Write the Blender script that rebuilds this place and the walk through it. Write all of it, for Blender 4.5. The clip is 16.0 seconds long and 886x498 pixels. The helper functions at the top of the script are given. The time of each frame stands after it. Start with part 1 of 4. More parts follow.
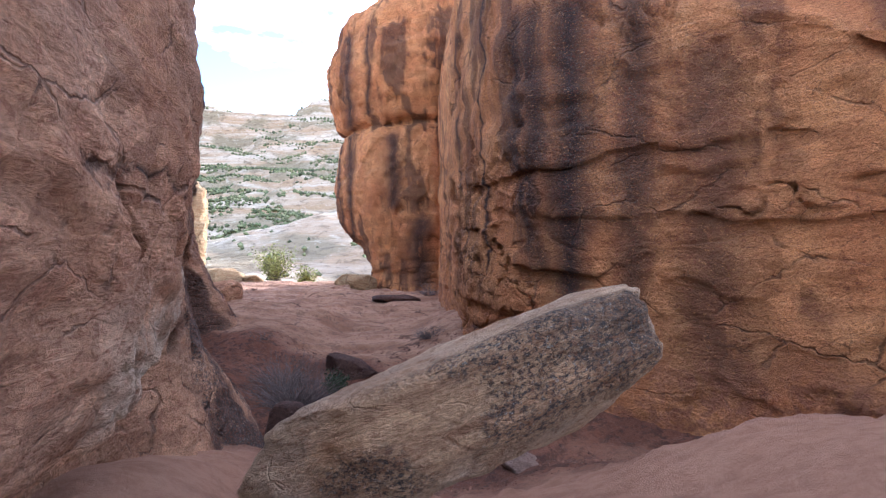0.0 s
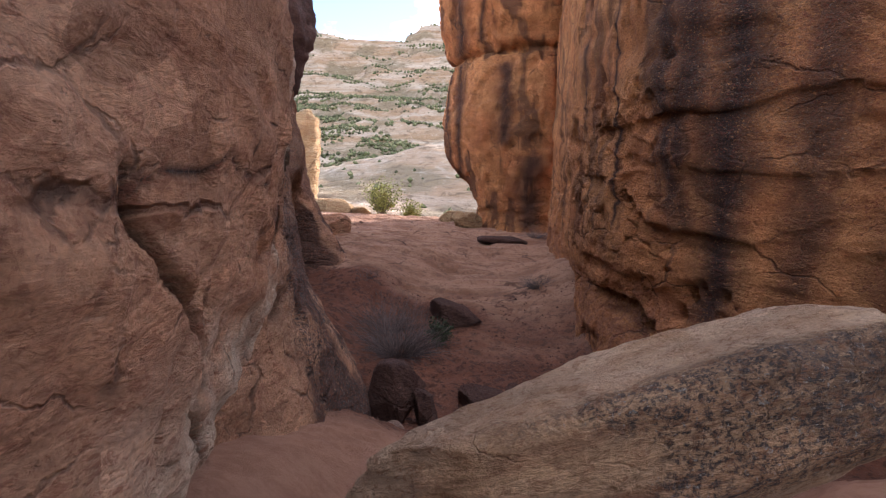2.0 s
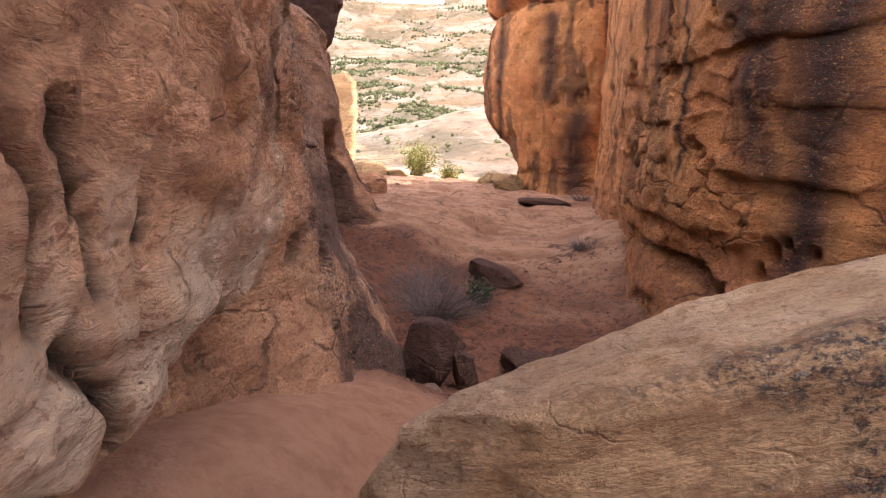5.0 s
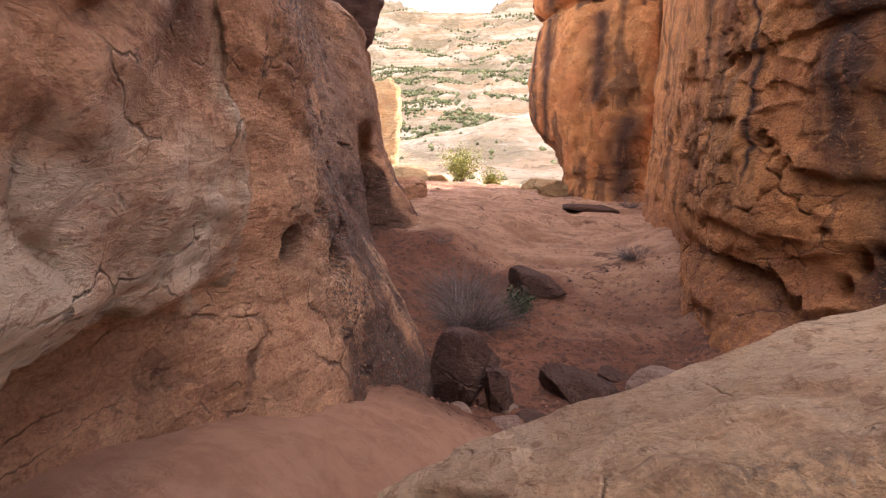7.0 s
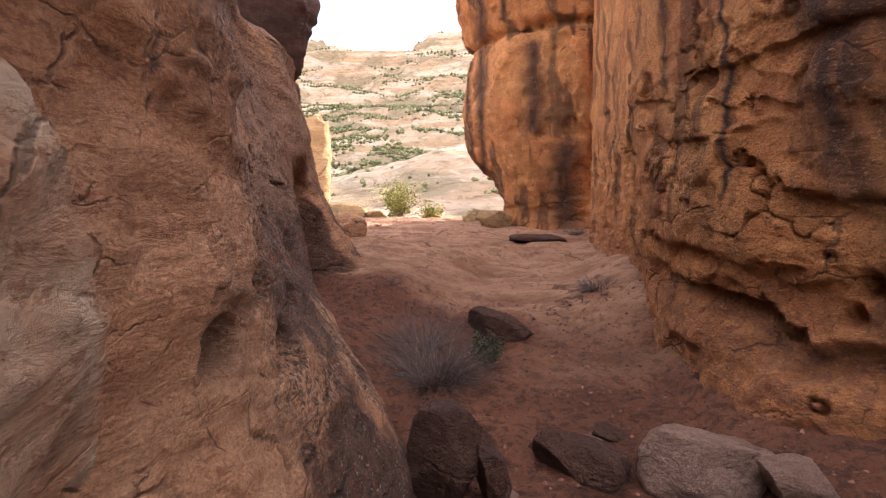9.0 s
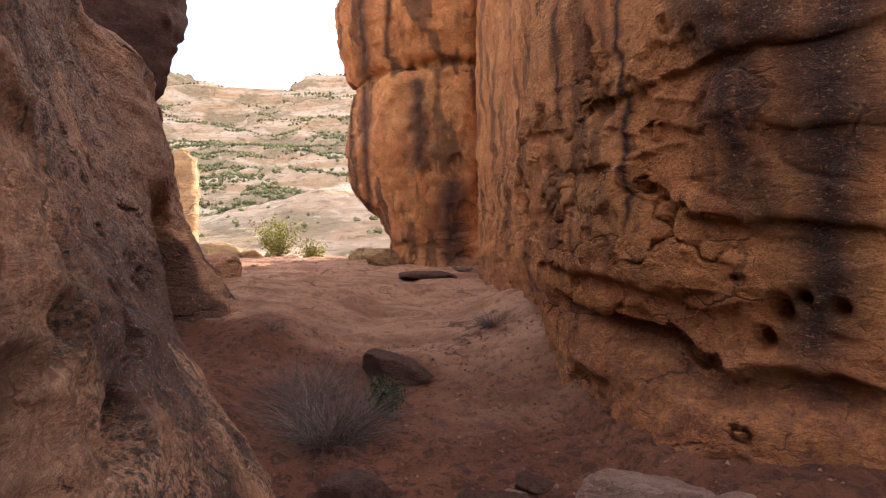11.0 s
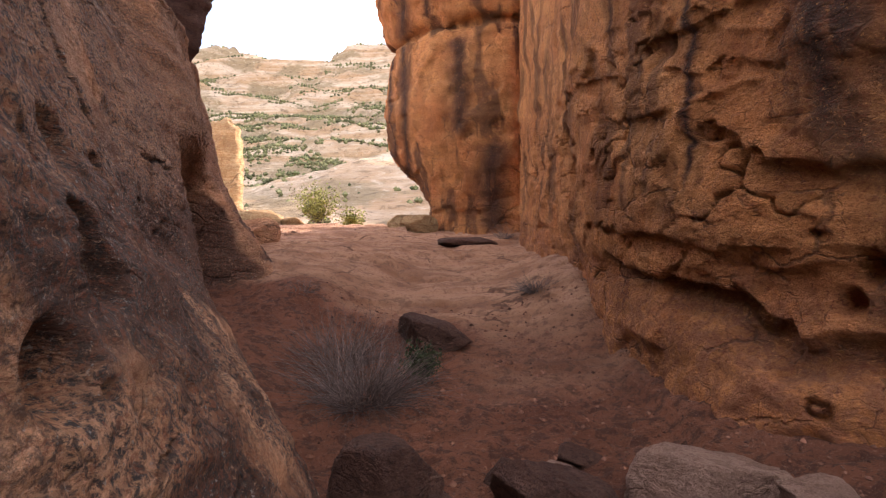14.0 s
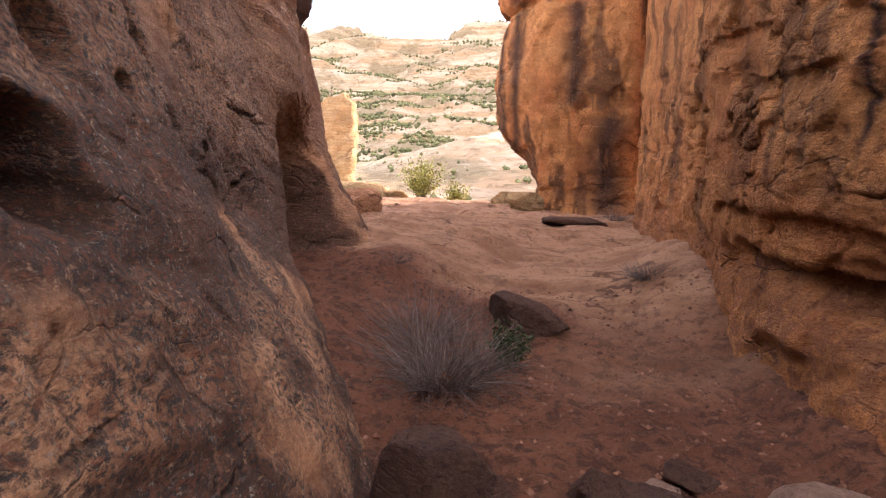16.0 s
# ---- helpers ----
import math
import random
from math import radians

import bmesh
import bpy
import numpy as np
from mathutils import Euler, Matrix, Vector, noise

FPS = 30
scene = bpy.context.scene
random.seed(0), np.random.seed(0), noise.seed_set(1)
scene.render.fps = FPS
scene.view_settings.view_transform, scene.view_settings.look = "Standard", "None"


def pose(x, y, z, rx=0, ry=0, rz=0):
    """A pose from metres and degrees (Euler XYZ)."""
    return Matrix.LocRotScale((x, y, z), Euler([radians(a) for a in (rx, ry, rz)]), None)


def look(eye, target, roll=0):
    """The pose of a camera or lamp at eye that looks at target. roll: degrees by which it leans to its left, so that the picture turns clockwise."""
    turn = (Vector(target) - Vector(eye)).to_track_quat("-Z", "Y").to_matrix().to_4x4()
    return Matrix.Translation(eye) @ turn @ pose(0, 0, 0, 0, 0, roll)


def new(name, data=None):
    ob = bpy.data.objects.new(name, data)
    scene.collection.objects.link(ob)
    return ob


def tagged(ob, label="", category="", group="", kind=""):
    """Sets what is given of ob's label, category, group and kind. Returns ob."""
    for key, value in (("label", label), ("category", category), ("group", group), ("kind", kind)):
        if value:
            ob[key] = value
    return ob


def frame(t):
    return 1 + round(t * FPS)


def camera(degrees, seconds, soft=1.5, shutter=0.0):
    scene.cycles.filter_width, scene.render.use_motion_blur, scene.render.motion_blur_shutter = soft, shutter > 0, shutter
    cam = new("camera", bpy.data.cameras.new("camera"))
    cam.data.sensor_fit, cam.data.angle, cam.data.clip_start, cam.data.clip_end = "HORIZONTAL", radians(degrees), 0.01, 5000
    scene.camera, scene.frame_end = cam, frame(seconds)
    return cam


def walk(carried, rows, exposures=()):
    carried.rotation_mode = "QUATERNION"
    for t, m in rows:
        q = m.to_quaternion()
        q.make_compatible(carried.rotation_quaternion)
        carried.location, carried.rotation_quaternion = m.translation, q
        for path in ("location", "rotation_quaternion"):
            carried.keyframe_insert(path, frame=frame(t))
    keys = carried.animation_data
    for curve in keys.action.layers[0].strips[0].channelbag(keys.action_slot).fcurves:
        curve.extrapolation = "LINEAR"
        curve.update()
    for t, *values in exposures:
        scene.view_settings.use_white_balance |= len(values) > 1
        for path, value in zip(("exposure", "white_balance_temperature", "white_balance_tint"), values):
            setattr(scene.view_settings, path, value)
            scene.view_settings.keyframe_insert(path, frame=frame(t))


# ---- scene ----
cam = camera(79.7, 16.0, 1.2)
PATH = [
    (0.0, (-0.048, 0.337, 1.436), (-0.064, 2.336, 1.484), 0.04),
    (0.5, (-0.079, 0.527, 1.568), (-0.213, 2.523, 1.587), 1.16),
    (1.0, (-0.18, 0.751, 1.608), (-0.432, 2.734, 1.543), 1.89),
    (1.5, (-0.274, 0.934, 1.674), (-0.615, 2.898, 1.514), 2.05),
    (2.0, (-0.296, 1.046, 1.69), (-0.683, 2.996, 1.475), 2.38),
    (2.5, (-0.333, 1.202, 1.651), (-0.753, 3.141, 1.397), 2.52),
    (3.0, (-0.384, 1.317, 1.621), (-0.829, 3.246, 1.335), 2.58),
    (3.5, (-0.423, 1.414, 1.576), (-0.89, 3.335, 1.272), 2.35),
    (4.0, (-0.461, 1.486, 1.514), (-0.939, 3.402, 1.196), 2.33),
    (4.5, (-0.478, 1.558, 1.45), (-0.965, 3.47, 1.119), 2.21),
    (6.8, (-0.477, 2.05, 1.267), (-1.133, 3.911, 0.938), 3.15),
    (7.0, (-0.525, 2.142, 1.262), (-1.192, 4.001, 0.948), 2.84),
    (7.5, (-0.65, 2.343, 1.258), (-1.331, 4.199, 0.951), 2.92),
    (8.0, (-0.787, 2.542, 1.287), (-1.443, 4.407, 0.98), 2.16),
    (8.5, (-0.908, 2.713, 1.316), (-1.488, 4.609, 1.053), 1.18),
    (9.0, (-1.09, 2.935, 1.285), (-1.53, 4.877, 1.1), 0.2),
    (9.5, (-1.269, 3.16, 1.275), (-1.504, 5.144, 1.183), -0.89),
    (10.0, (-1.332, 3.395, 1.161), (-1.442, 5.391, 1.126), -0.6),
    (12.3, (-1.473, 3.659, 1.13), (-1.441, 5.658, 1.101), -0.28),
    (12.5, (-1.487, 3.696, 1.116), (-1.469, 5.696, 1.086), -0.11),
    (13.0, (-1.493, 3.816, 1.079), (-1.527, 5.815, 1.027), 0.22),
    (13.5, (-1.438, 3.887, 1.011), (-1.532, 5.882, 0.917), 0.22),
    (14.0, (-1.369, 3.975, 0.963), (-1.521, 5.964, 0.828), -0.06),
    (14.5, (-1.299, 4.16, 0.893), (-1.555, 6.137, 0.732), 0.18),
    (15.0, (-1.209, 4.259, 0.838), (-1.59, 6.214, 0.663), 0.89),
    (15.5, (-1.245, 4.413, 0.818), (-1.737, 6.342, 0.629), 1.82),
    (16.0, (-1.31, 4.565, 0.815), (-1.851, 6.478, 0.6), 2.24),
]
EXPOSURES = [(0.0, 2.3, 5200, 10), (0.5, 1.55, 5200, 10), (1.0, 1.3, 5300, 11), (1.5, 1.35, 5900, 14), (2.0, 1.75, 6100, 16), (2.5, 2.05, 6500, 17), (3.0, 2.1, 7000, 18),
             (4.5, 2.6, 7200, 20), (7.0, 2.6, 7200, 20), (9.0, 2.4, 7300, 20), (10.0, 2.25, 7300, 20), (12.5, 1.9, 7300, 20), (14.0, 2.15, 7300, 20), (15.0, 2.4, 7400, 20), (16.0, 2.5, 7400, 20)]
walk(cam, [(t, look(eye, target, roll)) for t, eye, target, roll in PATH], EXPOSURES)

# ---- light ----
SUN_ELEVATION, SUN_AZIMUTH = 21.0, 34.0  # degrees above the horizon, degrees from +y towards +x
world = bpy.data.worlds.new("sky")
scene.world = world
world.use_nodes = True
wt = world.node_tree
wt.nodes.clear()
w_out = wt.nodes.new("ShaderNodeOutputWorld")
w_bg = wt.nodes.new("ShaderNodeBackground")
w_sky = wt.nodes.new("ShaderNodeTexSky")
w_sky.sky_type = "NISHITA"
w_sky.sun_disc = False
w_sky.sun_elevation = radians(SUN_ELEVATION)
w_sky.sun_rotation = radians(SUN_AZIMUTH)
w_sky.altitude = 1500
w_sky.dust_density = 0.3
w_sky.ozone_density = 1.6
w_bg.inputs["Strength"].default_value = 0.15
w_co = wt.nodes.new("ShaderNodeTexCoord")
w_map = wt.nodes.new("ShaderNodeMapping")
w_map.inputs["Scale"].default_value = (2.2, 2.2, 5.0)
w_noise = wt.nodes.new("ShaderNodeTexNoise")
w_noise.inputs["Scale"].default_value = 2.2
w_noise.inputs["Detail"].default_value = 9
w_noise.inputs["Roughness"].default_value = 0.55
w_ramp = wt.nodes.new("ShaderNodeValToRGB")
w_ramp.color_ramp.elements[0].position = 0.46
w_ramp.color_ramp.elements[1].position = 0.62
w_mix = wt.nodes.new("ShaderNodeMix")
w_mix.data_type = "RGBA"
w_mix.inputs["B"].default_value = (8.5, 8.6, 8.8, 1)
wt.links.new(w_co.outputs["Generated"], w_map.inputs["Vector"])
wt.links.new(w_map.outputs["Vector"], w_noise.inputs["Vector"])
wt.links.new(w_noise.outputs["Fac"], w_ramp.inputs["Fac"])
wt.links.new(w_ramp.outputs["Color"], w_mix.inputs["Factor"])
wt.links.new(w_sky.outputs["Color"], w_mix.inputs["A"])
wt.links.new(w_mix.outputs["Result"], w_bg.inputs["Color"])
wt.links.new(w_bg.outputs["Background"], w_out.inputs["Surface"])

sun_data = bpy.data.lights.new("sun", "SUN")
sun_data.energy = 4.6
sun_data.angle = radians(0.5)
sun_data.color = (1.0, 0.93, 0.82)
sun = new("sun", sun_data)
_e, _a = radians(SUN_ELEVATION), radians(SUN_AZIMUTH)
SUN_DIR = Vector((math.sin(_a) * math.cos(_e), math.cos(_a) * math.cos(_e), math.sin(_e)))
sun.matrix_world = look(SUN_DIR * 60, (0, 0, 0))


# ---- noise on arrays of points ----
def cell_hash(i, seed):
    n = (i[..., 0] * 374761393 + i[..., 1] * 668265263 + i[..., 2] * 1274126177 + seed * 974711) & 0xFFFFFFFF
    n = ((n ^ (n >> 13)) * 1274126177) & 0xFFFFFFFF
    n = ((n ^ (n >> 15)) * 668265263) & 0xFFFFFFFF
    return (n ^ (n >> 16)) / 2147483648.0 - 1.0


def value_noise(p, seed=0):
    i = np.floor(p).astype(np.int64)
    f = p - i
    f = f * f * f * (f * (f * 6 - 15) + 10)
    out = 0.0
    for dx in (0, 1):
        wx = f[..., 0] if dx else 1 - f[..., 0]
        for dy in (0, 1):
            wy = f[..., 1] if dy else 1 - f[..., 1]
            for dz in (0, 1):
                wz = f[..., 2] if dz else 1 - f[..., 2]
                out = out + wx * wy * wz * cell_hash(i + np.array((dx, dy, dz)), seed)
    return out


def fbm(p, octaves=4, seed=0, gain=0.5):
    out, amp, q = 0.0, 1.0, np.array(p, dtype=float)
    for k in range(octaves):
        out = out + amp * value_noise(q, seed + 31 * k)
        q, amp = q * 2.03 + 17.3, amp * gain
    return out


def cells(p, seed=0):
    """Per point: the random value of its cell and the gap between the nearest and second-nearest cell centres."""
    i = np.floor(p).astype(np.int64)
    best = np.full(p.shape[:-1], 9.0)
    second = np.full(p.shape[:-1], 9.0)
    value = np.zeros(p.shape[:-1])
    for dx in (-1, 0, 1):
        for dy in (-1, 0, 1):
            for dz in (-1, 0, 1):
                c = i + np.array((dx, dy, dz))
                o = np.stack([cell_hash(c, seed + k) for k in (1, 2, 3)], -1) * 0.4 + 0.5
                d = np.linalg.norm(c + o - p, axis=-1)
                closer = d < best
                second = np.where(closer, best, np.minimum(second, d))
                value = np.where(closer, cell_hash(c, seed + 9), value)
                best = np.where(closer, d, best)
    return value, second - best


def smooth01(v, a, b):
    s = np.clip((v - a) / (b - a), 0, 1)
    return s * s * (3 - 2 * s)


def bump_at(v, centre, width):
    return np.exp(-(((v - centre) / width) ** 2))


# ---- materials ----
def node(tree, kind, **values):
    n = tree.nodes.new(kind)
    for key, v in values.items():
        n.inputs[key.replace("_", " ")].default_value = v
    return n


def mix_colour(tree, factor, a, b, mode="MIX"):
    n = tree.nodes.new("ShaderNodeMix")
    n.data_type, n.blend_type = "RGBA", mode
    for name, v in (("Factor", factor), ("A", a), ("B", b)):
        if isinstance(v, (int, float, tuple)):
            n.inputs[name].default_value = v if not isinstance(v, tuple) else (*v, 1)
        else:
            tree.links.new(v, n.inputs[name])
    return n.outputs["Result"]


def ramp(tree, source, low, high):
    n = tree.nodes.new("ShaderNodeMapRange")
    n.inputs["From Min"].default_value, n.inputs["From Max"].default_value = low, high
    n.interpolation_type = "SMOOTHSTEP"
    tree.links.new(source, n.inputs["Value"])
    return n.outputs["Result"]


def times(tree, a, b):
    n = tree.nodes.new("ShaderNodeMath")
    n.operation = "MULTIPLY"
    for k, v in enumerate((a, b)):
        if isinstance(v, (int, float)):
            n.inputs[k].default_value = v
        else:
            tree.links.new(v, n.inputs[k])
    return n.outputs[0]


def plus(tree, a, b):
    n = tree.nodes.new("ShaderNodeMath")
    n.operation = "ADD"
    tree.links.new(a, n.inputs[0])
    tree.links.new(b, n.inputs[1])
    return n.outputs[0]


def base_material(name, roughness=0.9):
    m = bpy.data.materials.new(name)
    m.use_nodes = True
    t = m.node_tree
    b = t.nodes["Principled BSDF"]
    b.inputs["Roughness"].default_value = roughness
    b.inputs["Specular IOR Level"].default_value = 0.2
    return m, t, b


def noise_of(t, scale, detail=6, stretch=(1, 1, 1), turn=(0, 0, 0), distortion=0.0, rough=0.6):
    co = t.nodes.new("ShaderNodeTexCoord")
    mp = t.nodes.new("ShaderNodeMapping")
    mp.inputs["Scale"].default_value = stretch
    mp.inputs["Rotation"].default_value = [radians(a) for a in turn]
    n = node(t, "ShaderNodeTexNoise", Scale=scale, Detail=detail, Roughness=rough, Distortion=distortion)
    t.links.new(co.outputs["Object"], mp.inputs["Vector"])
    t.links.new(mp.outputs["Vector"], n.inputs["Vector"])
    return n.outputs["Fac"]


def attribute(t, name):
    n = t.nodes.new("ShaderNodeAttribute")
    n.attribute_name = name
    return n.outputs["Fac"]


def fissures(t, scale, turn):
    """Thin broken lines along the edges of warped cells: 1 in the line, 0 beside it."""
    co = t.nodes.new("ShaderNodeTexCoord")
    warp = node(t, "ShaderNodeTexNoise", Scale=scale * 1.3, Detail=5, Roughness=0.6)
    add = t.nodes.new("ShaderNodeVectorMath")
    add.operation = "MULTIPLY_ADD"
    add.inputs[1].default_value = (0.55 / scale, 0.55 / scale, 0.55 / scale)
    mp = t.nodes.new("ShaderNodeMapping")
    mp.inputs["Rotation"].default_value = [radians(a) for a in turn]
    mp.inputs["Scale"].default_value = (0.75, 0.75, 1.35)
    vo = node(t, "ShaderNodeTexVoronoi", Scale=scale)
    vo.feature = "DISTANCE_TO_EDGE"
    t.links.new(co.outputs["Object"], warp.inputs["Vector"])
    t.links.new(warp.outputs["Color"], add.inputs[0])
    t.links.new(co.outputs["Object"], add.inputs[2])
    t.links.new(add.outputs[0], mp.inputs["Vector"])
    t.links.new(mp.outputs["Vector"], vo.inputs["Vector"])
    return times(t, ramp(t, vo.outputs["Distance"], 0.028, 0.006), ramp(t, noise_of(t, scale * 1.1, 3), 0.48, 0.62))


def rock_material(name, light, mid, dark, bed_turn=(12, 8, 0), bed=0.5, stains=True, grain=1.0, relief=0.9, crack=0.7, stain=(0.042, 0.026, 0.022), chip_size=(4.5, 4.5, 9.0)):
    """Bedded sandstone: colour beds, blotches, grain, and where the mesh carries them varnish streaks, lichen and bleached stone."""
    m, t, b = base_material(name)
    blotch = noise_of(t, 0.9, 5)
    beds = noise_of(t, 1.0, 7, (0.8, 0.8, 9.0), bed_turn, 0.4)
    fine_beds = noise_of(t, 1.0, 4, (1.6, 1.6, 34.0), bed_turn, 0.3)
    speck = noise_of(t, 70 * grain, 3)
    patches = noise_of(t, 5.0, 8, (1, 1, 1), (0, 0, 0), 0.6, 0.68)
    col = mix_colour(t, ramp(t, blotch, 0.3, 0.7), mid, light)
    col = mix_colour(t, times(t, ramp(t, beds, 0.42, 0.62), bed), col, dark)
    col = mix_colour(t, times(t, ramp(t, fine_beds, 0.52, 0.7), bed * 0.55), col, dark)
    col = mix_colour(t, times(t, ramp(t, patches, 0.52, 0.72), 0.4), col, dark)
    col = mix_colour(t, times(t, ramp(t, patches, 0.46, 0.3), 0.3), col, light)
    col = mix_colour(t, 0.45, col, mix_colour(t, ramp(t, speck, 0.3, 0.7), (0.55, 0.53, 0.52), (1.2, 1.2, 1.2)), "MULTIPLY")
    if stains:
        bleach = times(t, attribute(t, "bleach"), ramp(t, noise_of(t, 2.6, 6, (1, 1, 1), (0, 0, 0), 0.5), 0.3, 0.6))
        col = mix_colour(t, bleach, col, (0.74, 0.53, 0.37))
        streak = noise_of(t, 1.0, 7, (5.0, 5.0, 0.45), (0, 0, 0), 0.3)
        v = times(t, attribute(t, "varnish"), ramp(t, streak, 0.18, 0.42))
        col = mix_colour(t, v, col, stain)
        spots = noise_of(t, 30.0, 9, (1, 1, 1.3), (0, 0, 0), 0.3, 0.78)
        li = attribute(t, "lichen")
        col = mix_colour(t, times(t, li, ramp(t, spots, 0.44, 0.58)), col, (0.075, 0.058, 0.052))
        col = mix_colour(t, times(t, li, ramp(t, noise_of(t, 38.0, 8, (1, 1, 1), (40, 0, 0), 0.3, 0.75), 0.58, 0.65)), col, (0.40, 0.36, 0.31))
        col = mix_colour(t, times(t, attribute(t, "sandy"), ramp(t, patches, 0.62, 0.42)), col, (0.34, 0.135, 0.075))
        # near-black shade painted into carved grooves, the corner crease and undercuts below ledges
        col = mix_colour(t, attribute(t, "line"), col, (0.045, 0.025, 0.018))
    flecks = noise_of(t, 21.0 * grain, 10, (1, 1, 1.8), bed_turn, 0.5, 0.78)
    col = mix_colour(t, times(t, ramp(t, flecks, 0.53, 0.58), 0.6), col, dark)
    col = mix_colour(t, times(t, ramp(t, flecks, 0.44, 0.38), 0.55), col, light)
    chips = node(t, "ShaderNodeTexVoronoi", Scale=1.0)
    co = t.nodes.new("ShaderNodeTexCoord")
    mp = t.nodes.new("ShaderNodeMapping")
    mp.inputs["Scale"].default_value = [k * grain for k in chip_size]
    mp.inputs["Rotation"].default_value = [radians(a) for a in bed_turn]
    bent = t.nodes.new("ShaderNodeVectorMath")
    bent.operation = "MULTIPLY_ADD"
    bent.inputs[1].default_value = (0.1 / grain, 0.1 / grain, 0.1 / grain)
    t.links.new(node(t, "ShaderNodeTexNoise", Scale=5.0 * grain, Detail=6, Roughness=0.65).outputs["Color"], bent.inputs[0])
    t.links.new(co.outputs["Object"], bent.inputs[2])
    t.links.new(bent.outputs[0], mp.inputs["Vector"])
    t.links.new(mp.outputs["Vector"], chips.inputs["Vector"])
    chip = t.nodes.new("ShaderNodeSeparateColor")
    t.links.new(chips.outputs["Color"], chip.inputs[0])
    chip = chip.outputs[0]
    col = mix_colour(t, 0.6, col, mix_colour(t, chip, (0.62, 0.58, 0.56), (1.15, 1.15, 1.15)), "MULTIPLY")
    fissure = fissures(t, 1.15 * grain, bed_turn)
    hairline = fissures(t, 4.3 * grain, bed_turn)
    pits = ramp(t, noise_of(t, 34.0 * grain, 5, (1, 1, 1.6), bed_turn, 0.3, 0.6), 0.38, 0.27)
    col = mix_colour(t, times(t, fissure, crack), col, (0.05, 0.028, 0.02))
    col = mix_colour(t, times(t, hairline, 0.95 * crack), col, (0.07, 0.04, 0.028))
    col = mix_colour(t, times(t, pits, 0.5), col, (0.10, 0.055, 0.035))
    t.links.new(col, b.inputs["Base Color"])
    h = plus(t, times(t, noise_of(t, 15.0, 10, (1, 1, 1.7), bed_turn, 0.6, 0.68), 1.5), times(t, fine_beds, 1.1 * bed))
    h = plus(t, h, times(t, noise_of(t, 150.0 * grain, 4), 0.22))
    h = plus(t, h, times(t, chip, 0.6 * min(1.0, grain)))
    h = plus(t, h, times(t, flecks, 0.5))
    h = plus(t, h, times(t, fissure, -2.2 * crack))
    h = plus(t, h, times(t, hairline, -0.5))
    h = plus(t, h, times(t, pits, -0.5))
    bm_ = node(t, "ShaderNodeBump", Strength=min(1.0, relief + 0.1), Distance=0.11)
    t.links.new(h, bm_.inputs["Height"])
    t.links.new(bm_.outputs["Normal"], b.inputs["Normal"])
    return m


MAT_LEFT = rock_material("tan_sandstone", (0.76, 0.42, 0.25), (0.65, 0.30, 0.155), (0.33, 0.115, 0.06), (24, -12, 0), 0.34, crack=0.6, stain=(0.10, 0.047, 0.036))
MAT_RIGHT = rock_material("orange_sandstone", (0.76, 0.335, 0.125), (0.62, 0.222, 0.08), (0.22, 0.062, 0.032), (6, 4, 0), 0.14, crack=0.5, stain=(0.05, 0.026, 0.02), chip_size=(4.0, 4.0, 3.2))
MAT_SLAB = rock_material("slab_sandstone", (0.68, 0.42, 0.24), (0.56, 0.31, 0.16), (0.30, 0.135, 0.068), (3, -21, 8), 0.6, crack=0.2)
MAT_BOULDER = rock_material("brown_sandstone", (0.185, 0.092, 0.066), (0.115, 0.054, 0.04), (0.05, 0.028, 0.024), (14, 8, 0), 0.15, False, crack=0.25)
MAT_GREYROCK = rock_material("grey_sandstone", (0.48, 0.31, 0.24), (0.38, 0.225, 0.165), (0.2, 0.11, 0.085), (10, 18, 0), 0.12, False, crack=0.15)
MAT_FAR = rock_material("pale_cliff_sandstone", (0.50, 0.385, 0.285), (0.40, 0.275, 0.185), (0.27, 0.15, 0.085), (0, 0, 0), 0.55, False, 0.05, crack=0.4)


def hill_material():
    m, t, b = base_material("mesa_rock_and_soil", 0.95)
    wide = noise_of(t, 0.05, 6, (1, 1, 2.5), (0, 0, 0), 0.5, 0.65)
    bands = noise_of(t, 1.0, 7, (0.03, 0.03, 0.42), (1, 2, 0), 0.5, 0.7)
    lumps = noise_of(t, 0.45, 8, (1, 1, 2.0), (0, 0, 0), 0.6, 0.72)
    col = mix_colour(t, ramp(t, bands, 0.4, 0.6), (0.56, 0.44, 0.33), (0.42, 0.27, 0.16))
    col = mix_colour(t, times(t, ramp(t, wide, 0.47, 0.58), 0.85), col, (0.27, 0.205, 0.125))
    col = mix_colour(t, times(t, ramp(t, lumps, 0.52, 0.64), 0.75), col, (0.17, 0.12, 0.075))
    col = mix_colour(t, times(t, ramp(t, lumps, 0.44, 0.34), 0.6), col, (0.62, 0.51, 0.40))
    t.links.new(col, b.inputs["Base Color"])
    bm_ = node(t, "ShaderNodeBump", Strength=1.0, Distance=1.2)
    t.links.new(plus(t, lumps, bands), bm_.inputs["Height"])
    t.links.new(bm_.outputs["Normal"], b.inputs["Normal"])
    return m


MAT_HILL = hill_material()
MAT_SPIRE = rock_material("yellow_sandstone", (0.58, 0.40, 0.22), (0.50, 0.30, 0.15), (0.36, 0.18, 0.08), (0, 0, 0), 0.5, False, 0.3, crack=0.4)


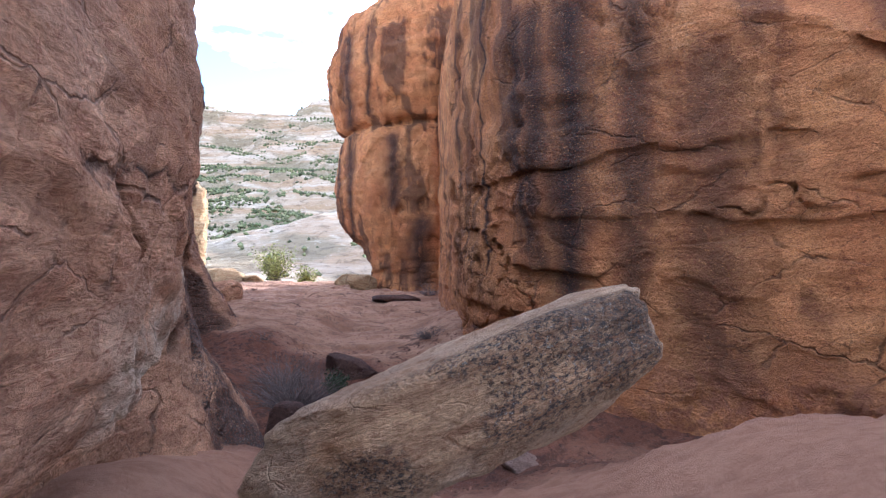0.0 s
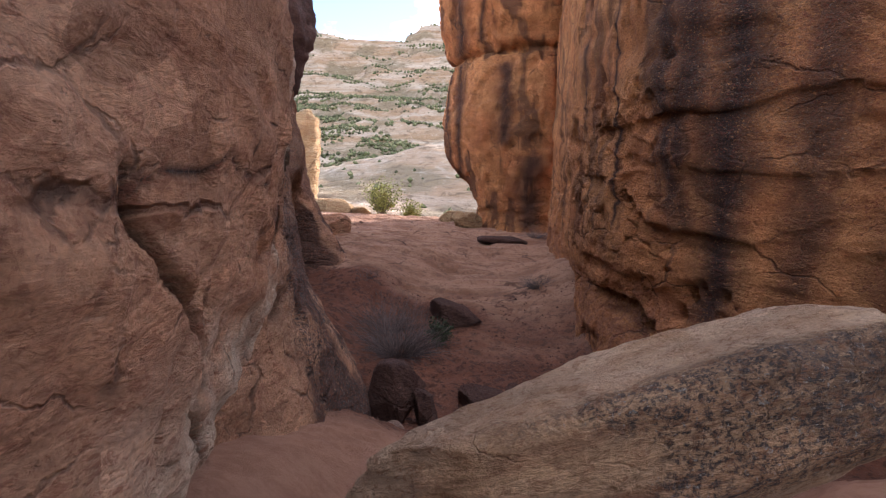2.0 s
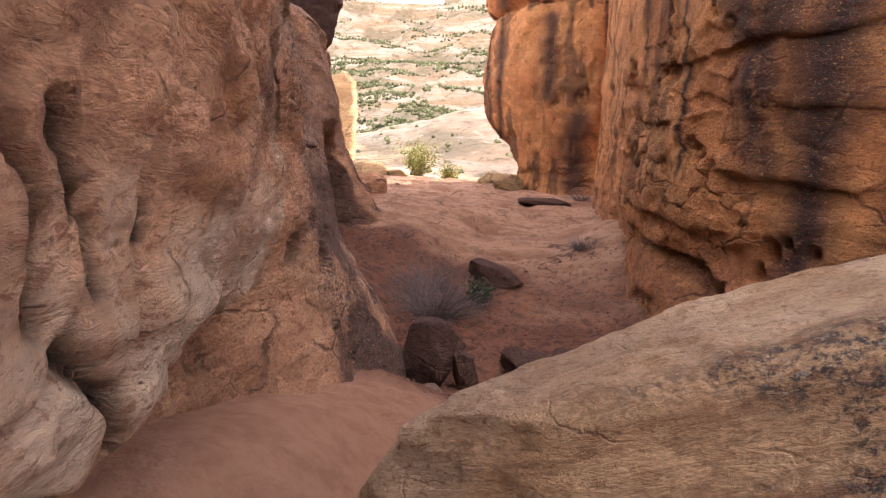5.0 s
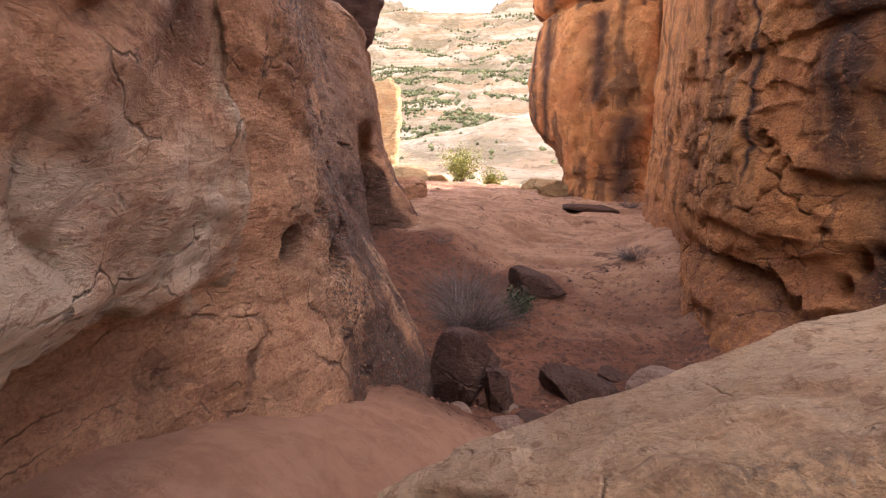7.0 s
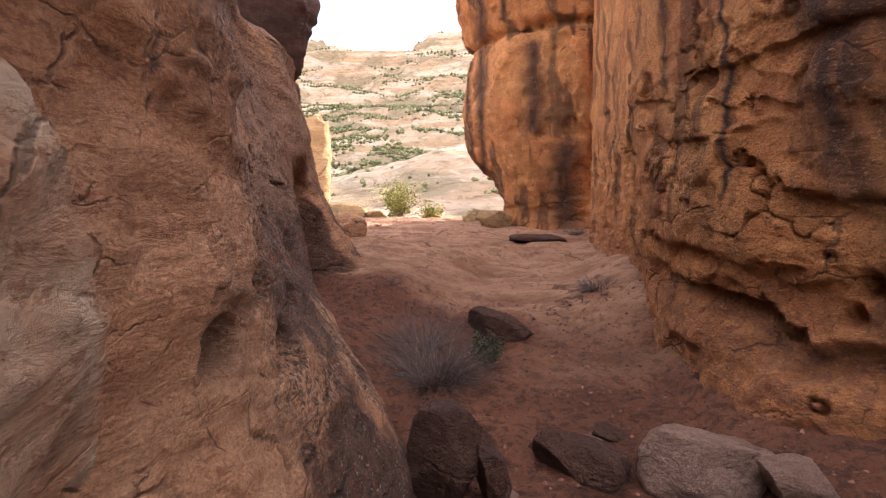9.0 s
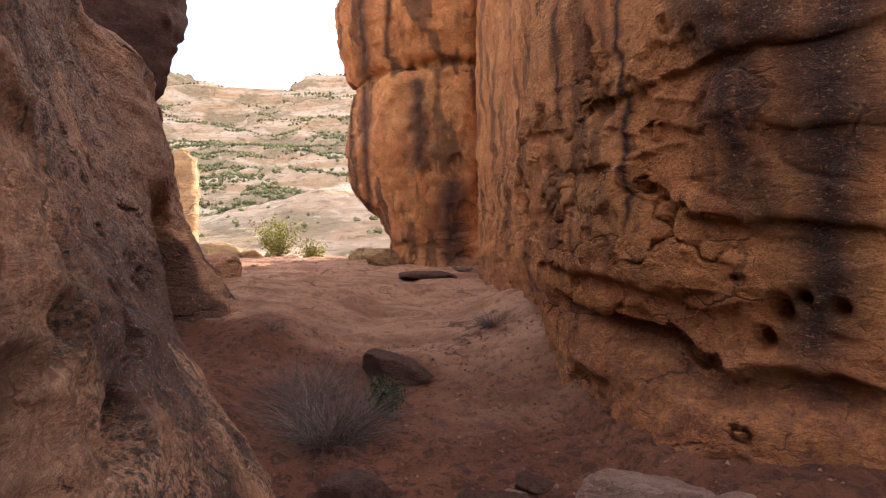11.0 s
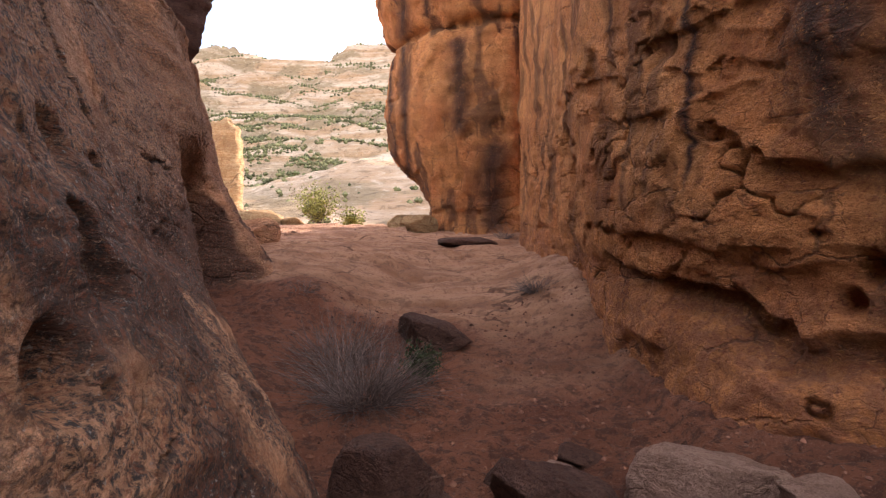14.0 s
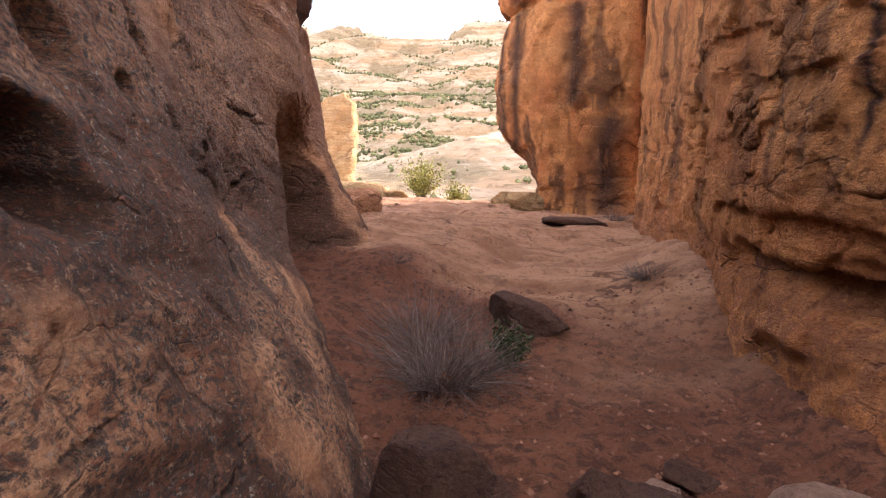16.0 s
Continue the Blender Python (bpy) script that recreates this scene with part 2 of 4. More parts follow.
def ground_material():
    m, t, b = base_material("red_sand_and_slickrock", 0.95)
    blotch = noise_of(t, 0.8, 6)
    mottled = noise_of(t, 6.0, 8, (1, 1, 1), (0, 0, 0), 0.4, 0.7)
    speck = noise_of(t, 55.0, 5, (1, 1, 1), (0, 0, 0), 0.0, 0.75)
    sand = mix_colour(t, ramp(t, blotch, 0.3, 0.7), (0.155, 0.056, 0.032), (0.27, 0.104, 0.058))
    sand = mix_colour(t, times(t, ramp(t, mottled, 0.47, 0.6), 0.8), sand, (0.085, 0.036, 0.025))
    sand = mix_colour(t, times(t, ramp(t, speck, 0.58, 0.7), 0.5), sand, (0.50, 0.33, 0.25))
    sand = mix_colour(t, times(t, ramp(t, speck, 0.42, 0.3), 0.6), sand, (0.17, 0.08, 0.06))
    grit = noise_of(t, 24.0, 9, (1, 1, 1), (0, 0, 0), 0.4, 0.8)
    sand = mix_colour(t, times(t, ramp(t, grit, 0.54, 0.6), 0.7), sand, (0.07, 0.03, 0.022))
    sand = mix_colour(t, times(t, ramp(t, grit, 0.42, 0.36), 0.5), sand, (0.40, 0.2, 0.12))
    beds = noise_of(t, 1.0, 6, (0.9, 1.8, 2.0), (10, 0, 20), 0.2)
    slick = mix_colour(t, ramp(t, beds, 0.4, 0.65), (0.50, 0.27, 0.17), (0.33, 0.155, 0.09))
    slick = mix_colour(t, times(t, ramp(t, mottled, 0.5, 0.62), 0.6), slick, (0.2, 0.1, 0.07))
    slick = mix_colour(t, times(t, ramp(t, grit, 0.54, 0.6), 0.4), slick, (0.14, 0.07, 0.05))
    col = mix_colour(t, attribute(t, "slick"), sand, slick)
    dust = mix_colour(t, ramp(t, mottled, 0.35, 0.7), (0.56, 0.285, 0.18), (0.45, 0.21, 0.125))
    col = mix_colour(t, attribute(t, "dust"), col, dust)
    lines = times(t, fissures(t, 0.9, (0, 0, 25)), attribute(t, "slick"))
    col = mix_colour(t, times(t, lines, 0.75), col, (0.08, 0.04, 0.03))
    t.links.new(col, b.inputs["Base Color"])
    h = plus(t, plus(t, times(t, speck, 0.5), times(t, grit, 0.7)), noise_of(t, 14.0, 8, (1, 1, 1), (0, 0, 0), 0.3, 0.7))
    bm_ = node(t, "ShaderNodeBump", Strength=1.0, Distance=0.09)
    t.links.new(h, bm_.inputs["Height"])
    t.links.new(bm_.outputs["Normal"], b.inputs["Normal"])
    return m


MAT_GROUND = ground_material()


def plain_material(name, a, c, scale=20.0, roughness=0.8):
    m, t, b = base_material(name, roughness)
    info = t.nodes.new("ShaderNodeNewGeometry")
    col = mix_colour(t, ramp(t, noise_of(t, scale, 4), 0.3, 0.7), a, c)
    shade = t.nodes.new("ShaderNodeMapRange")
    shade.inputs["To Min"].default_value, shade.inputs["To Max"].default_value = 0.35, 1.3
    t.links.new(info.outputs["Random Per Island"], shade.inputs["Value"])
    mul = t.nodes.new("ShaderNodeVectorMath")
    mul.operation = "SCALE"
    t.links.new(col, mul.inputs[0])
    t.links.new(shade.outputs["Result"], mul.inputs["Scale"])
    t.links.new(mul.outputs[0], b.inputs["Base Color"])
    return m


MAT_TWIG = plain_material("grey_twigs", (0.10, 0.07, 0.062), (0.24, 0.175, 0.155))
MAT_PEBBLE = plain_material("pebbles", (0.12, 0.05, 0.033), (0.26, 0.115, 0.075), 12.0, 0.9)
MAT_JUNIPER = plain_material("juniper_leaves", (0.10, 0.11, 0.045), (0.21, 0.2, 0.095), 0.2)
MAT_LEAF = plain_material("yellow_green_leaves", (0.22, 0.23, 0.06), (0.38, 0.36, 0.11), 6.0)
MAT_GREEN = plain_material("dark_green_needles", (0.03, 0.045, 0.02), (0.06, 0.075, 0.03))


# ---- mesh helpers ----
def mesh_object(name, verts, faces, material, attributes=None, smooth=True):
    me = bpy.data.meshes.new(name)
    me.from_pydata(np.asarray(verts).reshape(-1, 3).tolist(), [], faces if isinstance(faces, list) else faces.tolist())
    for key, values in (attributes or {}).items():
        a = me.attributes.new(key, "FLOAT", "POINT")
        a.data.foreach_set("value", np.clip(np.asarray(values, dtype=np.float32).ravel(), 0, 1))
    if smooth:
        me.polygons.foreach_set("use_smooth", np.ones(len(me.polygons), dtype=bool))
    me.materials.append(material)
    me.update()
    return new(name, me)


def grid_faces(nu, nv):
    i = np.arange(nu - 1)[:, None] * nv + np.arange(nv - 1)[None, :]
    return np.stack([i, i + nv, i + nv + 1, i + 1], -1).reshape(-1, 4)


def spline(points, counts):
    """Catmull-Rom along the first axis of an array, with the given number of steps in each span."""
    p = np.concatenate([2 * points[:1] - points[1:2], points, 2 * points[-1:] - points[-2:-1]])
    out = []
    for k, n in enumerate(counts):
        s = (np.arange(n) / n).reshape((-1,) + (1,) * (points.ndim - 1))
        a, b, c, d = p[k], p[k + 1], p[k + 2], p[k + 3]
        out.append(0.5 * (2 * b + (c - a) * s + (2 * a - 5 * b + 4 * c - d) * s ** 2 + (3 * b - a - 3 * c + d) * s ** 3))
    out.append(points[-1:])
    return np.concatenate(out)


def normals_of(g):
    n = np.cross(np.gradient(g, axis=0), np.gradient(g, axis=1))
    return n / np.maximum(np.linalg.norm(n, axis=-1, keepdims=True), 1e-9)


def weathered(g, out, seed, big=0.12, plates=0.05, beds=0.03, bed_tilt=(0.2, 0.1), cracks=0.05, small=0.012):
    """Moves a grid of points along its outward normals as weathered, bedded and flaking sandstone."""
    n = normals_of(g) * out
    z = g[..., 2] + bed_tilt[0] * g[..., 1] + bed_tilt[1] * g[..., 0]
    q = np.stack([g[..., 0] * 0.5, g[..., 1] * 0.5, z * 5.0], -1)
    d = big * fbm(g * 0.7, 4, seed)
    d += beds * fbm(q, 4, seed + 5)
    warp = g + 0.18 * np.stack([fbm(g * 1.7, 2, seed + 60 + k) for k in range(3)], -1)
    v, gap = cells(warp * np.array((1.1, 1.1, 1.9)), seed + 11)
    d += plates * v * smooth01(gap, 0.0, 0.12)
    v2, gap2 = cells(warp * np.array((3.1, 3.1, 5.5)), seed + 23)
    d += plates * 0.35 * v2 * smooth01(gap2, 0.0, 0.15)
    line = value_noise(warp * np.array((1.3, 1.3, 0.55)), seed + 41) + 0.35 * value_noise(g * 4, seed + 43)
    d -= cracks * bump_at(line, 0.12, 0.035) * smooth01(value_noise(g * 0.8, seed + 45), -0.1, 0.4)
    d += small * fbm(g * 9.0, 3, seed + 51)
    return g + n * d[..., None]


# ---- the ground: one sheet, sand in the passage, slickrock up to its mouth ----
def far_height(x, y):
    """Country beyond the mouth: a drop, a pale slickrock dome, then a terraced mesa side."""
    dome = np.clip(9.5 + (x + 12) * 0.26, 2.0, 14.0)
    z = np.interp(y, [20, 27, 32, 38, 46], [-1.0, -1.9, -2.6, -1.2, 0.6])
    z = np.where(y > 46, 0.6 + (dome - 0.6) * smooth01(y, 44, 78), z)
    z = z - (dome - 3.0) * smooth01(y, 80, 100)
    hill = np.interp(y, [95, 120, 150, 172, 176, 192, 197, 205, 212, 260, 420], [2, 12, 25, 34, 41, 47, 54, 57, 66, 69, 72])
    z = np.where(y > 95, np.maximum(z, hill), z)
    return z


def ground_height(x, y):
    z = np.interp(y, [-8, -3, 0, 1, 2, 3, 4, 5, 6, 7, 8, 10, 11.5, 13, 15, 17.6, 21, 23, 25.0, 26.4, 30, 40, 400],
                  [0.2, 0.1, 0.0, 0.1, -0.02, -0.12, -0.36, -0.62, -0.86, -1.0, -1.06, -1.06, -0.92, -0.68, -0.32, 0.02, 0.3, 0.46, 0.5, 0.1, -2.2, -6, -8])
    near = 1 - smooth01(y, 4.5, 7.0)
    z = z + near * (0.75 * smooth01(x, 0.2, 3.2) + 0.45 * smooth01(-x, 0.9, 1.9) * smooth01(y, 1.0, 2.5))
    z = z + 0.35 * smooth01(x, -0.2, 1.6) * smooth01(y, 5.5, 7.5) * (1 - smooth01(y, 10.5, 13.0))
    z = z + 0.5 * smooth01(x, -1.2, 0.35) * smooth01(y, 10.6, 13.0) * (1 - smooth01(y, 14.5, 17.5))
    z = z + 0.5 * smooth01(-x, 2.6, 4.6) * smooth01(y, 7.0, 10.0) * (1 - smooth01(y, 14.0, 20.0))
    return z


def build_ground():
    xs = np.concatenate([-np.geomspace(500, 8.2, 40), np.arange(-8.0, 5.0, 0.065), np.geomspace(5.1, 500, 28)])
    ys = np.concatenate([-np.geomspace(400, 3.2, 24), np.arange(-3.0, 26.5, 0.065), np.geomspace(26.7, 600, 30)])
    x, y = np.meshgrid(xs, ys, indexing="ij")
    z = ground_height(x, y)
    p = np.stack([x, y, z * 0], -1)
    slick = smooth01(y + 1.2 * fbm(p * 0.5, 3, 70) + 0.25 * x, 10.3, 11.8)
    z += 0.07 * fbm(p * 0.9, 4, 71) * (np.abs(x) < 9)
    close = (np.abs(x + 1.5) < 7) & (y > -3.1) & (y < 26.6)
    q = p[close]
    v, gap = cells(q * np.array((0.8, 1.5, 1.0)) + 0.2 * np.stack([fbm(q * 2, 2, 80 + k) for k in range(3)], -1), 75)
    s = slick[close]
    z[close] += s * (0.05 * v * smooth01(gap, 0, 0.1) - 0.05 * bump_at(gap, 0, 0.05)) + (1 - s) * 0.034 * fbm(q * 6, 4, 77, 0.68) * smooth01(q[:, 1], 3.0, 6.0)
    for ex, ey, tilt, size in ((-3.9, 14.9, 0.25, 1.0), (-2.4, 16.6, 0.15, 1.2), (-4.6, 18.6, 0.2, 1.4), (-2.0, 13.2, 0.3, 0.9)):
        rim = (y - ey) - tilt * (x - ex) + 0.15 * fbm(p * 1.6, 3, 78)
        z += 0.09 * smooth01(rim, -0.03, 0.05) * (1 - smooth01(rim, 0.2, 1.2)) * bump_at(x, ex, size)
    # the cut bank along the foot of the right-hand wall
    bank = 0.36 + 0.06 * np.sin(y * 2.3)
    z += 0.1 * smooth01(x - bank, -0.03, 0.05) * smooth01(y, 6.0, 7.5) * (1 - smooth01(y, 10.5, 12))
    g = np.stack([x, y, z], -1)
    ob = mesh_object("ground", g, grid_faces(*x.shape), MAT_GROUND, {"slick": slick, "dust": 0.9 * (1 - smooth01(y + 0.9 * fbm(p * 0.9, 3, 74), 4.4, 6.2))})
    return tagged(ob, "red sand floor with bare slickrock rising to the mouth", "ground", kind="structure")


build_ground()


# ---- the left wall ----
def build_left_wall():
    levels = [-1.5, -0.4, 0.3, 0.65, 0.9, 1.3, 2.0, 3.4]
    rows = [
        (-3.0, -1.0, -1.0, -1.0, -1.0, -1.0, -1.0, -1.0, -1.4, 4.6),
        (0.0, -1.3, -1.3, -1.25, -1.15, -1.05, -0.92, -0.85, -1.25, 4.6),
        (0.9, -1.45, -1.45, -1.4, -1.22, -1.0, -0.84, -0.82, -1.15, 4.6),
        (1.6, -1.6, -1.6, -1.57, -1.42, -1.06, -0.9, -0.86, -1.15, 4.6),
        (2.3, -1.8, -1.8, -1.8, -1.62, -1.2, -1.09, -1.0, -1.25, 4.6),
        (3.0, -1.95, -1.95, -2.0, -1.9, -1.52, -1.42, -1.28, -1.45, 4.6),
        (3.45, -1.95, -1.98, -2.02, -1.94, -1.75, -1.6, -1.45, -1.6, 4.8),
        (3.6, -1.92, -1.97, -2.05, -2.06, -2.04, -1.99, -1.9, -2.0, 5.0),
        (4.4, -1.5, -1.75, -2.0, -2.1, -2.12, -2.12, -2.15, -2.35, 5.2),
    ]
    rows += [
        (5.1, -1.55, -1.92, -2.15, -2.26, -2.33, -2.42, -2.65, -2.95, 5.4),
        (5.8, -1.7, -2.02, -2.4, -2.57, -2.69, -2.86, -3.15, -3.5, 6.5),
        (6.6, -2.05, -2.3, -2.85, -3.05, -3.16, -3.32, -3.6, -3.95, 6.0),
    ]
    far = [
        (8.2, -2.75, -3.25, -3.75, -4.05, -4.15, -4.25, -4.45, -4.8, 5.5),
        (10.0, -4.0, -4.5, -4.78, -4.75, -4.8, -4.9, -5.05, -5.7, 4.2),
        (11.0, -4.7, -6.0, -6.8, -6.8, -6.7, -6.2, -5.25, -5.6, 4.0),
        (12.3, -5.2, -6.0, -6.9, -6.9, -6.75, -6.4, -5.8, -6.1, 4.0),
        (13.4, -4.5, -5.0, -5.5, -5.75, -5.9, -6.1, -6.4, -6.75, 4.0),
        (16.0, -6.7, -6.9, -7.1, -7.2, -7.35, -7.45, -7.55, -7.9, 4.0),
        (19.0, -8.6, -8.8, -9.0, -9.1, -9.2, -9.3, -9.6, -10.4, 3.8),
    ]
    # the near block runs on past its corner; behind it the second face runs back inside the rock
    near_rows = [list(r) for r in rows + far]
    near_rows[7] = [3.6, -1.93, -1.97, -2.02, -1.95, -1.8, -1.64, -1.5, -1.64, 5.0]
    near_rows[8] = [4.4, -1.95, -2.0, -2.1, -2.0, -1.95, -1.85, -1.75, -1.9, 5.2]
    back_rows = [list(r) for r in rows + far]
    for k in range(7):
        back_rows[k] = [rows[k][0]] + [-1.95, -2.0, -2.08, -2.07, -2.02, -1.97, -1.88, -2.0] + [rows[k][9]]
    faces_two = []
    for table in (near_rows, back_rows):
        grid = []
        for y, *xs, top in table:
            line = [(x, y, z) for x, z in zip(xs, levels)]
            x = xs[-1]
            line += [(x - 0.3, y, top), (x - 3.0, y - 0.3, top + 0.6), (x - 6.0, y - 0.5, -3.0)]
            grid.append(line)
        g = spline(np.array(grid), [24, 44, 50, 50, 50, 40, 24, 44, 44, 44, 48, 46, 46, 30, 36, 34, 36, 20])
        faces_two.append(np.swapaxes(spline(np.swapaxes(g, 0, 1), [28, 28, 24, 26, 30, 42, 40, 30, 8, 8]), 0, 1))
    g, back = faces_two
    corner = 3.22 + 0.62 * (1.48 - np.clip(g[..., 2], 0.6, 2.4)) + 0.03 * fbm(g * 4.0, 3, 150)
    lip = 0.84 + 0.03 * np.sin(g[..., 1] * 5.0) + 0.05 * fbm(g * 3.0, 3, 151)
    under = lip - g[..., 2]
    x_near = g[..., 0] - 0.2 * smooth01(under, 0.0, 0.04) * (1 - smooth01(under, 0.1, 0.55)) * smooth01(g[..., 1], 1.5, 2.0)
    x_near = x_near - 1.4 * smooth01(g[..., 1] - corner, 0.0, 0.14)
    front = (g[..., 1] < 4.4) & (g[..., 2] < 5.5) & (g[..., 0] > -3.5)
    g[..., 0] = np.where(front, np.maximum(x_near, back[..., 0]), back[..., 0])
    g = weathered(g, 1, 100, 0.045, 0.022, 0.028, (0.28, 0.1), 0.03, 0.014)
    # mask of the cuts below, reused to paint their inner shade near-black
    groove_shade = np.zeros(g.shape[:2])
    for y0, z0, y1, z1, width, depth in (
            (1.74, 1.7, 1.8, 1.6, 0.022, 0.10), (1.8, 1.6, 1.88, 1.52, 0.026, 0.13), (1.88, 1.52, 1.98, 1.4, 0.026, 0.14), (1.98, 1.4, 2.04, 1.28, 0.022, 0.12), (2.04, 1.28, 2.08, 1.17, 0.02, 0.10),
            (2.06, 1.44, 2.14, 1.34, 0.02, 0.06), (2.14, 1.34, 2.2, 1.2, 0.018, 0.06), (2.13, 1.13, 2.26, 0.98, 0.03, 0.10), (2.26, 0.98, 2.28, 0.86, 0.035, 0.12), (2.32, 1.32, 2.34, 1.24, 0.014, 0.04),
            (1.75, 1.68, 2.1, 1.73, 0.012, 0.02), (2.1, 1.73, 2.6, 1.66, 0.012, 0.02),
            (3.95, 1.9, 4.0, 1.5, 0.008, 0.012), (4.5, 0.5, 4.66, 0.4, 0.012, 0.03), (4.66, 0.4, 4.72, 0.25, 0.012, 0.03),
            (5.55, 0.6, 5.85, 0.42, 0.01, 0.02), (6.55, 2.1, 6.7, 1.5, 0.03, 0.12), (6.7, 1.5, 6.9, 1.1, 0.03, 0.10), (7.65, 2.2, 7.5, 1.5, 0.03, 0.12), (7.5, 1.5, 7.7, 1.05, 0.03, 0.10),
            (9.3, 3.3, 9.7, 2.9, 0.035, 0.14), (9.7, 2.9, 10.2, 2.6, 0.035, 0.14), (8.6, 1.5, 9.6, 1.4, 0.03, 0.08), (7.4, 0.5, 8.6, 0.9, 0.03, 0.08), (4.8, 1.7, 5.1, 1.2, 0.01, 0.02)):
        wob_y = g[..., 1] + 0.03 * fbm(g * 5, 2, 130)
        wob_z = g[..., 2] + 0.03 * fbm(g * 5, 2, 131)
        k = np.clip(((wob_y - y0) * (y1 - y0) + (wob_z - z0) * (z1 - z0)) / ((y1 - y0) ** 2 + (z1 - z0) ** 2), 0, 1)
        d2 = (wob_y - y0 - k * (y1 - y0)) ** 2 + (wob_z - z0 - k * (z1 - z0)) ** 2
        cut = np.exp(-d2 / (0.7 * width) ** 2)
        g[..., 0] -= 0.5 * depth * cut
        groove_shade = np.maximum(groove_shade, cut)
    for hx, hy, hz, hr, depth in ((-2.03, 4.37, 0.82, 0.1, 0.5), (-2.04, 4.3, 1.0, 0.03, 0.12), (-2.05, 4.3, 0.86, 0.05, 0.05), (-2.15, 4.75, 0.95, 0.09, 0.09), (-2.55, 5.5, 0.85, 0.17, 0.28), (-2.5, 5.35, 1.15, 0.12, 0.14),
                                  (-2.75, 5.85, 1.25, 0.14, 0.16), (-2.3, 5.05, 0.62, 0.12, 0.18), (-4.3, 8.4, 1.15, 0.07, 0.15), (-2.25, 4.95, 0.25, 0.05, 0.08), (-2.62, 5.62, 0.74, 0.10, 0.2), (-3.0, 6.3, 1.2, 0.05, 0.12), (-3.7, 7.4, 1.02, 0.06, 0.14), (-4.3, 8.6, 1.3, 0.07, 0.15), (-2.42, 5.35, 0.5, 0.025, 0.06), (-2.35, 5.2, 0.52, 0.03, 0.08)):
        r2 = ((g - np.array((hx, hy, hz))) ** 2 * np.array((0.05, 1.0, 1.4))).sum(-1)
        g[..., 0] -= depth * np.exp(-((r2 / hr ** 2) ** 2.5))
    x, y, z = g[..., 0], g[..., 1], g[..., 2]
    n1, n2 = fbm(g * 0.9, 3, 140), fbm(g * 1.6, 3, 141)
    lichen = smooth01(y + 0.5 * n1 + 0.3 * (z - 0.8), 3.9, 4.7) * (1 - 0.5 * smooth01(y, 9, 12)) * smooth01(1.2 + n2, 0.3, 1.0)
    bleach = 1.0 * smooth01(z, 0.84, 0.95) * (1 - smooth01(z, 1.2, 1.45)) * smooth01(y, 1.4, 2.2) * (1 - smooth01(y, 3.2, 3.5))
    slope_stain = smooth01(n1 + 0.5 * n2 + 0.95 - 1.1 * bump_at(y, 5.3, 0.35) * bump_at(z, 0.4, 0.3), 0.0, 0.6)
    edge = corner - y + 0.02 * fbm(g * 9.0, 3, 152)
    bleach = np.maximum(bleach, 0.95 * smooth01(edge, -0.01, 0.015) * (1 - smooth01(edge, 0.03, 0.16)) * smooth01(z, 0.6, 0.75) * (1 - smooth01(z, 2.2, 2.6)))
    bleach = np.maximum(bleach, 0.55 * smooth01(y, 1.6, 2.2) * smooth01(edge, 0.0, 0.05) * smooth01(z, 0.8, 0.9) * (1 - smooth01(z + 0.15 * n2, 1.2, 1.4)))
    # painted shade in the crease just behind the block's corner
    groove_shade = np.maximum(groove_shade, 0.55 * bump_at(y - corner, 0.1, 0.03) * smooth01(z, 0.5, 0.8) * (1 - smooth01(z, 2.2, 2.6)) * smooth01(n2, -0.5, 0.3))
    # brown stain plus the shade on the near block's upper part, both as colour
    shade_wash = 0.75 * smooth01(z + 0.15 * n2, 1.24, 1.5) * smooth01(y, 2.0, 2.5) * smooth01(edge, 0.05, 0.2) * smooth01(n1 + 0.7, 0.0, 0.5)
    varnish = slope_stain * smooth01(y + 0.3 * z + 0.2 * n2, 4.35, 5.0) * (1 - 0.6 * smooth01(z + 0.3 * n2, 0.9, 1.5))
    # varnish here also carries the painted shade of the upper block
    ob = mesh_object("wall_left", g, grid_faces(*g.shape[:2]), MAT_LEFT, {"lichen": lichen, "bleach": bleach, "varnish": np.maximum(0.9 * varnish, shade_wash), "line": groove_shade})
    return tagged(ob, "tan sandstone wall with bedding and lichen patches", "rock wall", kind="structure")


build_left_wall()


